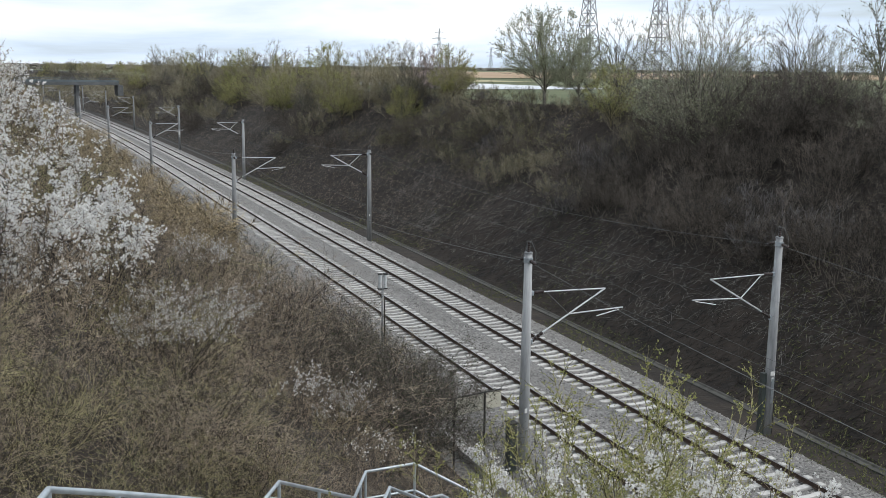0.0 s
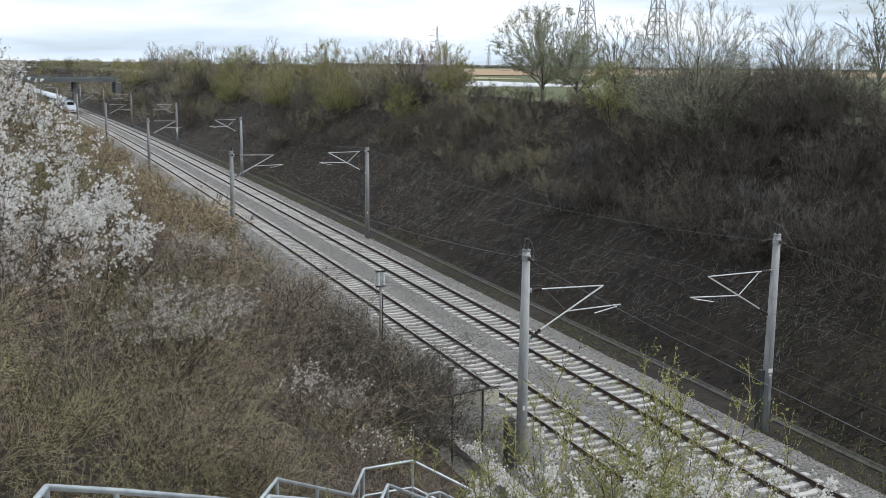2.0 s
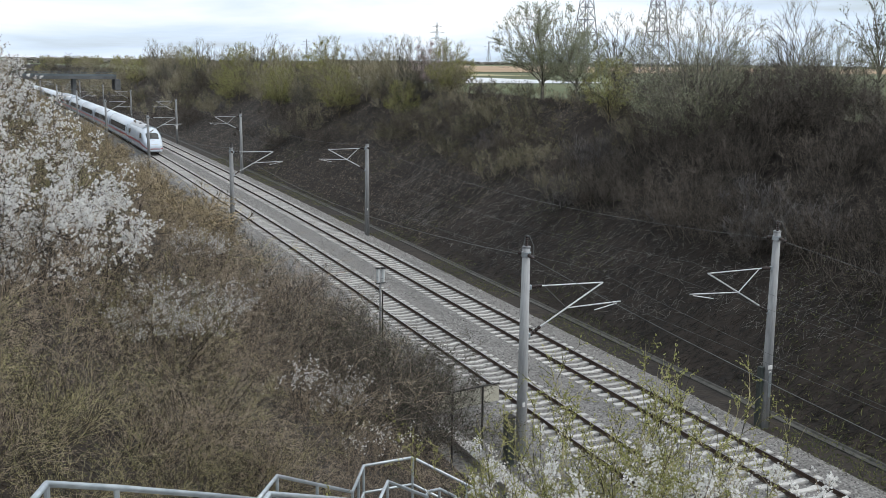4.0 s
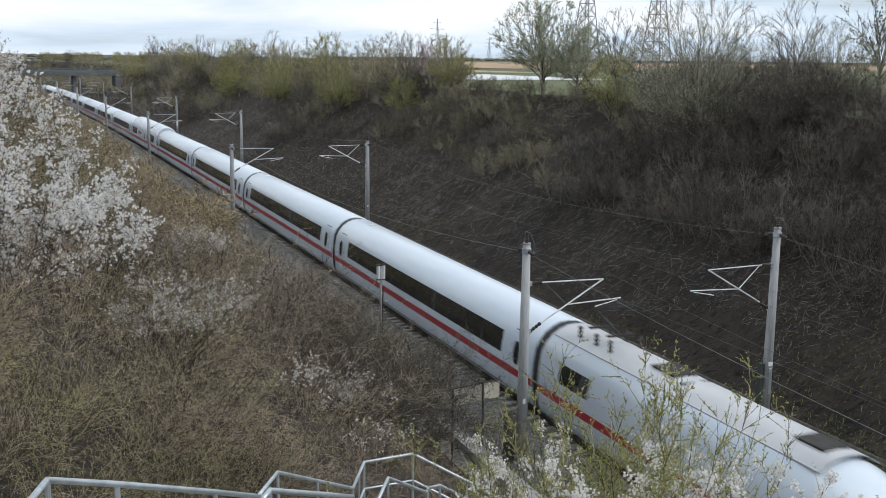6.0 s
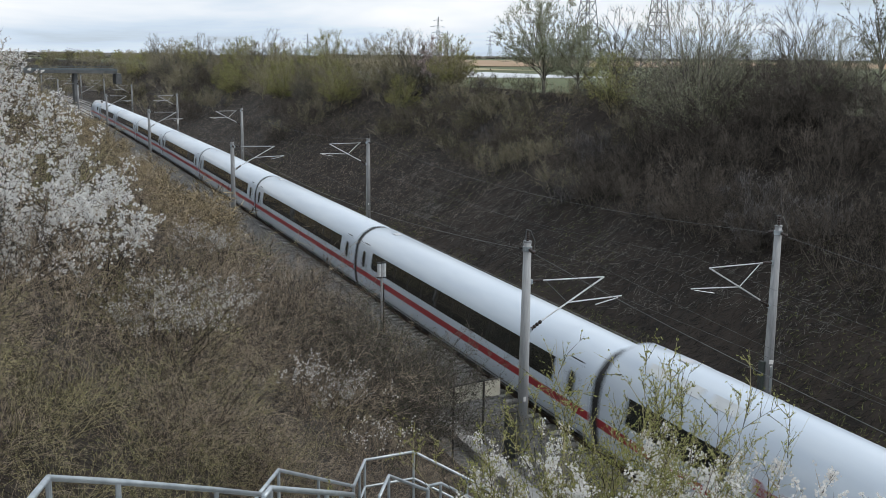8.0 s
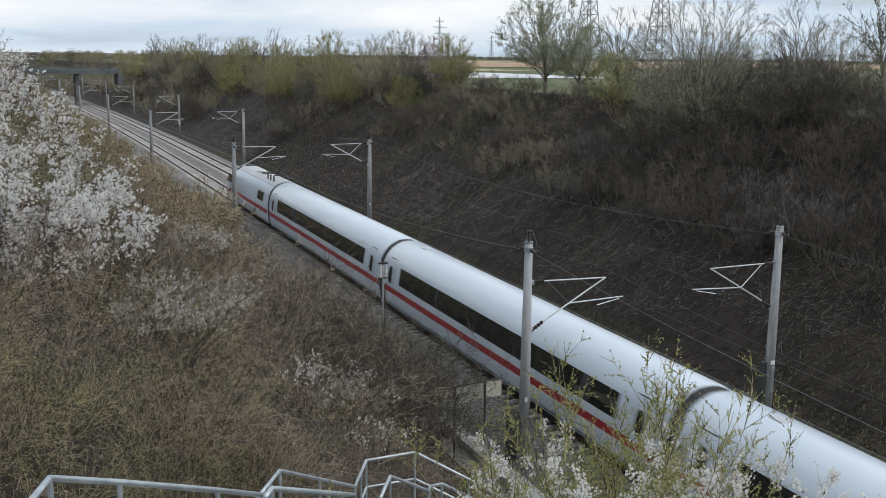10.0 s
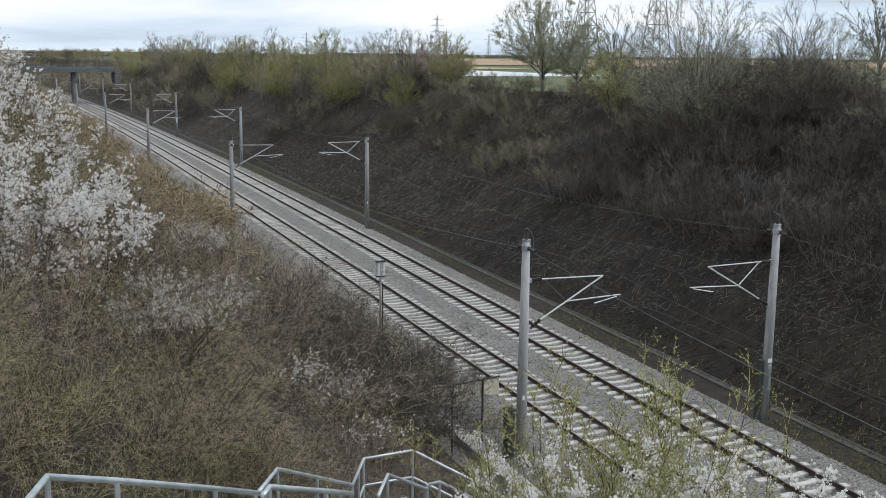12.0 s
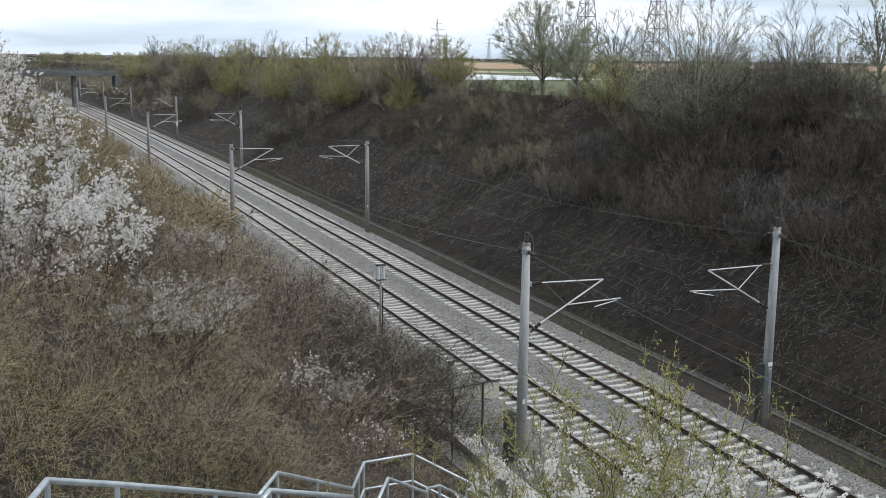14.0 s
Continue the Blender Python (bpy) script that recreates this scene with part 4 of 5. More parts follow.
def shrub_protos():
    K = {}
    for i in range(3):
        P, pl = make_shrub(20 + i, 30, 3.1, 0.8, 0.85, 0.17, 7, 6, 0.0105, 0.40, fat=0.5, reach=1.25)
        K["thicket", i] = plant_thing("thicket", P.mesh("thicket", M["twig_near"]), [], "bare brown thorny shrub with arching stems", "shrub", "slope shrubs")
    for i in range(2):
        P, pl = make_shrub(30 + i, 28, 3.0, 0.8, 0.8, 0.14, 7, 7, 0.0105, 0.36, 2, 0.25, fat=0.5, reach=1.2)
        K["olive", i] = plant_thing("olive_shrub", P.mesh("olive_shrub", M["twig_olive"]), [("foliage", P.foliage("leaves", M["leaf"], pl[::3], 0.014))], "olive-brown shrub with first small green leaves", "shrub", "slope shrubs")
    for i in range(2):
        P, pl = make_shrub(40 + i, 22, 2.9, 0.7, 0.6, 0.07, 8, 8, 0.015, 0.30, 3, 0.38, 3)
        pl = [q for q in pl if noise.noise(Vector(q) * 1.1) > -0.06]
        K["bloom", i] = plant_thing("blossoming_shrub", P.mesh("blossoming_shrub", M["twig_near"]), [("blossom", P.foliage("blossoms", M["bloom"], pl, 0.025, True, 1.0))], "blackthorn shrub covered in white blossom", "shrub", "blossoming shrubs")
    P, pl = make_shrub(50, 18, 2.0, 0.4, 0.6, 0.08, 6, 6, 0.014, 0.26, 1, 0.5, 2)
    K["sparse", 0] = plant_thing("small_blossoming_shrub", P.mesh("small_blossoming_shrub", M["twig_near"]), [("blossom", P.foliage("blossoms", M["bloom"], pl, 0.026, True, 1.0))], "low brown shrub with scattered white blossom", "shrub", "blossoming shrubs")
    P, pl = make_shrub(60, 54, 3.6, 1.2, 0.85, 0.12, 9, 9, 0.012, 0.38, 1, 0.05, fat=0.5)
    K["dense", 0] = plant_thing("dense_shrub", P.mesh("dense_shrub", M["bark"]), [("foliage", P.foliage("leaves", M["leaf_dark"], pl, 0.022))], "dense round shrub with small dark green leaves", "shrub", "slope shrubs")
    for i in range(2):
        P, pl = make_shrub(64 + i, 16, 2.8, 0.9, 0.8, 0.08, 7, 6, 0.019, 0.5, 1, 0.3, fat=0.8)
        K["hem", i] = plant_thing("brown_shrub", P.mesh("brown_shrub", M["twig_tan"]), [("foliage", P.foliage("foliage", M["leaf_olive"], pl[::8], 0.035))], "tawny brown shrub with a few young leaves", "shrub", "slope shrubs")
    # lighter kinds for the distance
    for i in range(3):
        P, pl = make_shrub(70 + i, 15, 3.1, 1.1, 0.7, 0.05, 8, 10, 0.018, 0.55, upright=0.15, fat=0.42)
        K["far", i] = plant_thing("bare_shrub", P.mesh("bare_shrub", M["bark"]), [], "bare grey-brown shrub on the cutting slope", "shrub", "far slope shrubs")
    for i in range(2):
        P, pl = make_shrub(80 + i, 14, 3.2, 1.1, 0.65, 0.04, 8, 10, 0.018, 0.55, 1, 0.2, upright=0.15, fat=0.42)
        K["fargreen", i] = plant_thing("budding_shrub", P.mesh("budding_shrub", M["twig_far"] if i else M["bark"]), [("foliage", P.foliage("leaves", M["leaf_olive"], pl[::2], 0.05))], "olive shrub with opening spring buds", "shrub", "far slope shrubs")
    P, pl = make_shrub(90, 18, 2.0, 0.8, 0.5, 0.02, 6, 8, 0.016, 0.40, upright=0.3, fat=0.8)
    K["pale", 0] = plant_thing("pale_shrub", P.mesh("pale_shrub", M["twig_pale"]), [], "low pale grey leafless shrub", "shrub", "far slope shrubs")
    return K


SHRUB = shrub_protos()


def stairs_zone(x, y):
    """The stairs with their railings, and the ground before them."""
    if x < -16.6:
        return y < 10.0
    if x < -14.8:
        return y < 13.6
    return y < 15.6 and x < -9.0 or y < 24


def plant_near_slope():
    # blossoming thickets high on the slope
    for x, y, s in ((-17.9, 21.5, 0.95), (-19.2, 20.5, 1.0), (-17.0, 25.5, 1.0), (-18.3, 25, 1.05), (-19.4, 29, 1.15), (-17.6, 31, 1.05), (-18.6, 36, 1.1),
                    (-20.2, 35, 1.2), (-19.8, 44, 1.2), (-20.6, 52, 1.3), (-21.2, 62, 1.35), (-21.0, 75, 1.4), (-21.5, 90, 1.5), (-16.2, 24.2, 0.6), (-16.0, 22.7, 0.5), (-14.2, 26.8, 0.5), (-13.0, 32, 0.6), (-11.5, 45.9, 0.7), (-10.6, 27.0, 0.42)):
        put(SHRUB["bloom", RNG.randrange(2)], x, y, s)
    for x, y, s in ((-13.2, 31, 0.95), (-12.4, 24, 0.8), (-10.4, 39, 0.95), (-12.0, 46, 1.0), (-10.2, 27.5, 0.9), (-11.0, 22, 0.7), (-8.6, 47, 1.0), (-14.0, 27, 0.9), (-15.2, 23, 0.9),
                    (-8.5, 60, 1.0), (-10.0, 52, 1.0), (-7.6, 112, 1.2), (-8.4, 102, 1.2)):
        put(SHRUB["sparse", 0], x, y, s)
    # dense dark shrubs at the foot of the slope
    for x, y, s in ((-7.7, 30.0, 0.92), (-8.6, 33.0, 0.85), (-7.3, 34.0, 0.75), (-9.3, 29.5, 0.8), (-8.3, 37.5, 0.75), (-6.4, 36.8, 0.85), (-6.2, 40.6, 0.72), (-6.6, 33.0, 0.85), (-6.0, 43.8, 0.66), (-5.8, 48.5, 0.5), (-7.0, 30.8, 0.9), (-9.9, 32.2, 0.75), (-9.2, 35.6, 0.7)):
        put(SHRUB["dense", 0], x, y, s * 1.12)
    # a hem along the ballast
    for i in range(30):
        y = 33.5 + 41 * (i / 29) + RNG.uniform(-0.8, 0.8)
        put(SHRUB[("thicket", RNG.randrange(3)) if RNG.random() < 0.7 else ("olive", RNG.randrange(2))], RNG.uniform(-8.4, -6.7), y, RNG.uniform(0.9, 1.2) * (1.0 if y < 48 else 0.8))
    for i in range(24):
        y = 66 + 120 * (i / 23) ** 1.2 + RNG.uniform(-1, 1)
        put(SHRUB["hem", i % 2], RNG.uniform(-8.0, -6.4), y, RNG.uniform(0.8, 1.1))
    # brushwood close to the stairs
    for i in range(74):
        x, y = RNG.uniform(-20.5, -14.2), RNG.uniform(10.2, 19)
        if not stairs_zone(x, y):
            put(SHRUB[("olive", RNG.randrange(2)) if RNG.random() < 0.5 else ("thicket", RNG.randrange(3))], x, y, RNG.uniform(0.22, 0.55))
    for i in range(34):
        put(SHRUB["thicket", RNG.randrange(3)], RNG.uniform(-15.4, -8.4), RNG.uniform(16.2, 27), RNG.uniform(0.25, 0.6))
    n, tries = 0, 0
    while n < 100 and tries < 6000:
        tries += 1
        y = 15 + 46 * RNG.random() ** 1.2
        x = -RNG.uniform(7.6, 21.5)
        if stairs_zone(x, y) or (x > -11 and 26 < y < 34):
            continue
        s = RNG.choice((0.45, 0.6, 0.75, 0.95, 1.1)) * RNG.uniform(0.9, 1.1)
        if y < 21:
            s *= 0.7
        elif x > -11 and y > 34:
            s *= 1.25
        u = noise.noise((x * 0.12, y * 0.05, 9.0)) + RNG.uniform(-0.35, 0.35)
        put(SHRUB[("hem", RNG.randrange(2)) if y > 48 and u > 0 else ("thicket", RNG.randrange(3)) if u > -0.12 else ("olive", RNG.randrange(2))], x, y, s)
        n += 1
    for i in range(110):
        y = 58 + 150 * RNG.random() ** 1.2
        x = -RNG.uniform(6.6, 22.5)
        put(SHRUB[("hem", RNG.randrange(2))], x, y, RNG.uniform(0.6, 0.95) * (0.75 if x > -9 else 1.0))


plant_near_slope()


def plant_far_slope():
    for i in range(48):
        put(SHRUB["far", RNG.randrange(3)], RNG.uniform(15.5, 26), RNG.uniform(31, 62), RNG.uniform(0.8, 1.25))
    for i in range(44):
        put(SHRUB["fargreen", RNG.randrange(2)], RNG.uniform(16, 24), RNG.uniform(60, 108), RNG.uniform(0.5, 0.8))
    for i in range(44):
        put(SHRUB[RNG.choice(("far", "fargreen")), RNG.randrange(2)], RNG.uniform(11.5, 26), RNG.uniform(190, 300), RNG.uniform(1.0, 1.5))
    for i in range(26):
        put(SHRUB["far", RNG.randrange(3)], RNG.uniform(24, 37), RNG.uniform(38, 76), RNG.uniform(0.9, 1.35))
    n = 0
    while n < 195:
        y = 30 + 215 * RNG.random() ** 1.2
        low = 16.0 + 3.5 * noise.noise((y * 0.045, 2.2, 0)) - (3.0 if y > 120 else 0) - (1.5 if y < 45 else 0)
        x = RNG.uniform(low, 29.0)
        s = RNG.uniform(0.8, 1.35) * (0.7 if x < low + 2 else 1.0) * (0.55 if 62 < y < 112 and x > 20 else 1.0)
        u = RNG.random()
        if u < 0.62 or (y < 62 and u < 0.94):
            put(SHRUB["far", RNG.randrange(3)], x, y, s)
        elif u < 0.92:
            put(SHRUB["fargreen", RNG.randrange(2)], x, y, s)
        else:
            put(SHRUB["pale", 0], x, y, s)
        n += 1
    for i in range(16):
        put(SHRUB["far", RNG.randrange(3)], RNG.uniform(21, 28), RNG.uniform(38, 52), RNG.uniform(0.75, 1.1))
    for i in range(34):
        put(SHRUB["fargreen", RNG.randrange(2)], RNG.uniform(20, 27), RNG.uniform(64, 110), RNG.uniform(0.38, 0.55))
    for i in range(80):
        put(SHRUB["fargreen", RNG.randrange(2)], RNG.uniform(10, 27), RNG.uniform(302, 600), RNG.uniform(1.0, 1.7))
    for x, y, s in ((10.8, 276, 1.0), (12.2, 270, 1.15), (13.6, 266, 1.3), (15.0, 272, 1.2), (11.6, 262, 0.9)):
        put(SHRUB["fargreen", RNG.randrange(2)], x, y, s)
    for x, y, s in ((15.8, 62, 1.2), (17.0, 41, 1.3), (16.4, 43, 1.2), (18, 45, 1.3), (17.5, 39.5, 1.2)):
        put(SHRUB["pale", 0], x, y, s)


plant_far_slope()


def plant_trees():
    def tree(seed, leaf=None, size=0.06, name="tree", label="", category="tree", bark="bark_tree", **kw):
        P, pl = make_tree(seed, **kw)
        return plant_thing(name, P.mesh(name, M[bark]), [("foliage", P.foliage("leaves", M[leaf], pl, size))] if leaf else [], label, category, "trees on the crest")

    big = tree(101, "leaf_grey", 0.05, label="round-crowned tree with opening grey-green buds", height=9.0, radius=4.5, stems=30, subs=12, twigs=9, thick=0.22, twig_len=0.7, leaves=6, fork=0.14, low=0.18, fine=0.006)
    bare = tree(102, None, name="bare_tree", label="slender bare grey-brown tree", height=7.8, radius=2.5, stems=26, subs=11, twigs=10, thick=0.13, twig_len=0.6, fork=0.1, low=0.08, ragged=0.2)
    bare2 = tree(103, "leaf_olive", 0.05, name="budding_tree", label="spreading tree with fine budding twigs", bark="twig_far", height=7.0, radius=3.3, stems=28, subs=11, twigs=10, thick=0.13, twig_len=0.6, leaves=1, fork=0.06, low=0.04, ragged=0.16)
    green = tree(104, "leaf", 0.05, label="yellow-green willow tree in fresh leaf", bark="twig_olive", height=7.0, radius=3.0, stems=30, subs=10, twigs=10, thick=0.13, twig_len=0.6, leaves=2, fork=0.06, low=0.04, ragged=0.16)
    pink = tree(105, "bloom_pink", 0.045, name="blossoming_tree", label="small tree in pale pink blossom", height=6.0, radius=2.7, stems=26, subs=9, twigs=9, thick=0.12, twig_len=0.5, leaves=2, fork=0.12, low=0.1, ragged=0.2)
    multi = tree(106, "leaf_grey", 0.04, name="large_bush", label="tall many-stemmed bush just coming into bud", category="bush", height=9.9, radius=5.0, stems=64, subs=11, twigs=9, thick=0.045, twig_len=0.65, leaves=2, fork=0.0, low=0.03, ragged=0.1, fine=0.006)
    dark = tree(107, "leaf_dark", 0.06, label="dark tree with reddish-brown buds", height=8.6, radius=3.2, stems=22, subs=8, twigs=7, thick=0.2, twig_len=0.6, leaves=1, fork=0.2, low=0.2, ragged=0.28)
    put(big, 25.8, 84.5, 0.98, 20)
    put(big, 26.7, 80.0, 0.70, 130)
    put(multi, 21.9, 56.0, 1.0, 10)
    put(multi, 25.5, 60.0, 0.6, 200)
    put(multi, 26.0, 48.5, 0.55, 90)
    put(bare, 31.2, 58.0, 1.0, 40)
    put(bare, 32.0, 82.0, 1.02, 80)
    put(green, 24.0, 70.0, 0.72, 10, label="slim yellow-green willow beside the taller trees")
    for x, y, s in ((35.5, 62.0, 0.7), (30.5, 66.0, 0.6), (25, 104, 0.75), (23.5, 112, 0.98), (24.5, 119, 1.05), (23, 126, 0.95), (26, 131, 0.9),
                    (24, 168, 1.0), (25, 182, 1.05), (24, 196, 1.0), (23, 224, 1.1), (25, 246, 1.1), (24, 268, 1.2), (23, 290, 1.2), (25, 310, 1.2)):
        put(bare if RNG.random() < 0.45 else bare2, x, y, s)
    for x, y, s in ((24.5, 148, 1.1), (23, 152, 0.95), (22.5, 141, 0.75), (24, 207, 1.0), (25, 258, 1.0), (22, 178, 0.8), (23, 236, 0.9)):
        put(green, x, y, s)
    for i in range(46):
        y = 104 + 200 * (i / 45) + RNG.uniform(-3, 3)
        put(RNG.choice((bare, bare2, bare2, bare2, green)), RNG.uniform(18.5, 26.5), y, RNG.uniform(0.6, 0.9) * (1.2 if y > 125 else 1.0))
    for x, y, s in ((25.5, 110, 0.85), (26.5, 114, 0.95), (27.5, 108, 0.7)):
        put(pink, x, y, s)
    for x, y, s in ((39.0, 58.0, 1.1), (36.8, 52.0, 0.9), (41, 52, 1.0)):
        put(dark, x, y, s)
    # the wooded ground behind the far bridge
    for i in range(100):
        y = RNG.uniform(330, 660)
        put(RNG.choice((bare2, bare2, green)), RNG.uniform(18, 58), y, RNG.uniform(0.45, 0.75))
    # on the near side's crest and around the far bridge
    for x, y, s in ((-22, 130, 0.7), (-23, 170, 0.8), (-22, 215, 0.9), (-21, 250, 0.9), (-16, 300, 1.0), (-10, 318, 1.1), (18, 318, 1.2), (12, 330, 1.1), (4, 345, 1.2), (-4, 340, 1.0), (-22, 290, 1.0)):
        put(bare2 if RNG.random() < 0.6 else green, x, y, s)


plant_trees()


def scatter(name, n, xr, yr, length, radius, flat, material, label, seed, keep=None, lift=0.0, power=1.0):
    """Loose blades or sticks over the ground; flat: 0 stands, 1 lies."""
    rng = np.random.default_rng(seed)
    v, f = [], []
    xs = rng.uniform(xr[0], xr[1], n)
    ys = yr[0] + (yr[1] - yr[0]) * rng.random(n) ** power
    ang, tilt, ln = rng.uniform(0, 6.283, n), rng.random(n), length * rng.uniform(0.4, 1.4, n)
    for x, y, a, t, l in zip(xs.tolist(), ys.tolist(), ang.tolist(), tilt.tolist(), ln.tolist()):
        if keep and not keep(x, y):
            continue
        g = ground_z(x, y)
        h = l * (flat * 0.25 * t + (1 - flat) * (0.5 + 0.5 * t))
        w = math.sqrt(max(l * l - h * h, 0.0))
        dx, dy = math.cos(a) * w, math.sin(a) * w
        g2 = ground_z(x + dx, y + dy)
        k, bx = len(v), x + bend(y)
        px, py = -math.sin(a) * radius, math.cos(a) * radius
        v += [(bx - px, y - py, g + lift), (bx + px, y + py, g + lift), (bx, y, g + lift + radius * 1.8), (bx + dx, y + dy, g2 + lift + h)]
        f += [(k, k + 1, k + 3), (k + 1, k + 2, k + 3), (k + 2, k, k + 3)]
    tagged(mesh_obj(name, v, f, material), label, "undergrowth", kind="stuff")


def patchy(scale, cut, seed):
    return lambda x, y: noise.noise((x * scale, y * scale, seed)) > cut


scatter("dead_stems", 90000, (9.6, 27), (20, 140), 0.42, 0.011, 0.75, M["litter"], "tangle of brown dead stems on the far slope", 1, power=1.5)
scatter("cut_branches", 13000, (10.5, 21), (22, 90), 0.62, 0.008, 0.9, M["cut"], "pale cut branches lying on the slope", 2, patchy(0.13, -0.06, 3.3), 0.06, 1.3)
scatter("mossy_grass", 14000, (9.6, 20), (20, 140), 0.2, 0.02, 0.3, M["moss"], "mossy grass tufts on the slope", 3, patchy(0.11, 0.1, 7.7), power=1.4)
scatter("pale_slope_grass", 100000, (9.8, 27), (72, 420), 0.32, 0.014, 0.4, M["pale_grass"], "pale dry grass and stalks on the far part of the slope", 9)
scatter("bench_grass", 12000, (7.2, 10.2), (18, 150), 0.13, 0.022, 0.2, M["moss"], "thin grass along the drain", 4, patchy(0.2, -0.1, 1.2), power=1.4)
scatter("dry_grass", 34000, (-22, -4.6), (8, 110), 0.16, 0.006, 0.5, M["dry"], "dry yellowish grass under the shrubs", 5, power=2.0)
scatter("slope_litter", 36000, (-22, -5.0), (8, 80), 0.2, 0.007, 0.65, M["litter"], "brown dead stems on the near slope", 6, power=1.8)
scatter("green_grass", 14000, (-21, -5.0), (7, 60), 0.18, 0.008, 0.3, M["moss"], "fresh green grass between the shrubs", 7, patchy(0.25, 0.12, 5.5), power=1.6)


scatter("branch_pile", 260, (11.2, 12.7), (75.3, 78.6), 0.6, 0.012, 0.7, M["cut"], "small pile of pale cut branches on the slope", 8, lift=0.1)


# ---- tall shrubs close to the stairs ----
def plant_front():
    P, pl = make_shrub(201, 56, 5.5, 0.34, 0.075, 0.002, 10, 8, 0.0085, 0.20, 9, 0.42, upright=0.2, fat=0.42, reach=0.42)
    willow = plant_thing("willow_shrub", P.mesh("willow_shrub", M["twig_olive"]), [("foliage", P.foliage("foliage", M["leaf"], pl, 0.0095, long=1.5))], "tall shrub of upright shoots with small yellow-green leaves", "shrub", "front shrubs")
    for x, y, c, a in ((-13.75, 7.9, 0.88, 100), (-13.5, 7.75, 0.98, 220), (-13.25, 7.62, 1.02, 160), (-13.0, 7.5, 0.97, 300), (-13.35, 7.4, 0.93, 20)):
        put(willow, x, y, c, a)
    P, pl = make_shrub(203, 4, 6.1, 0.2, 0.07, 0.0, 7, 4, 0.009, 0.2, 4, 0.3, upright=0.3, fat=0.45, reach=0.4)
    sapling = plant_thing("slender_sapling", P.mesh("slender_sapling", M["twig_olive"]), [("foliage", P.foliage("foliage", M["leaf"], pl, 0.0085, long=1.5))], "few thin upright shoots with small new leaves", "shrub", "front shrubs")
    for x, y, c, a in ((-11.4, 9.2, 1.03, 0), (-11.1, 8.9, 0.97, 120), (-10.7, 8.5, 0.95, 240)):
        put(sapling, x, y, c, a)
    P, pl = make_shrub(202, 34, 4.4, 0.5, 0.2, 0.0, 9, 6, 0.010, 0.20, 12, 0.45, 2, upright=0.25, fat=0.5, reach=0.5)
    pl = [q for q in pl if noise.noise(Vector(q) * 2.2) > -0.22]
    bloom = plant_thing("blackthorn", P.mesh("blackthorn", M["twig_near"]), [("blossom", P.foliage("blossom", M["bloom"], pl, 0.014, True, 1.0))], "tall blackthorn thick with white blossom", "shrub", "front shrubs")
    for x, y, s, a in ((-13.5, 8.9, 0.87, 80), (-13.1, 8.6, 0.94, 200), (-12.75, 8.4, 0.99, 120), (-12.4, 8.15, 1.04, 30), (-12.1, 7.95, 1.07, 60),
                       (-14.0, 6.9, 0.91, 280), (-13.8, 6.7, 0.97, 20), (-13.5, 6.5, 1.02, 100), (-13.25, 6.3, 1.05, 330),
                       (-13.05, 6.15, 1.06, 200), (-12.8, 5.9, 1.12, 250), (-12.6, 5.75, 1.13, 40), (-12.45, 5.6, 1.17, 90), (-12.2, 5.35, 1.2, 310)):
        put(bloom, x, y, s, a)


plant_front()


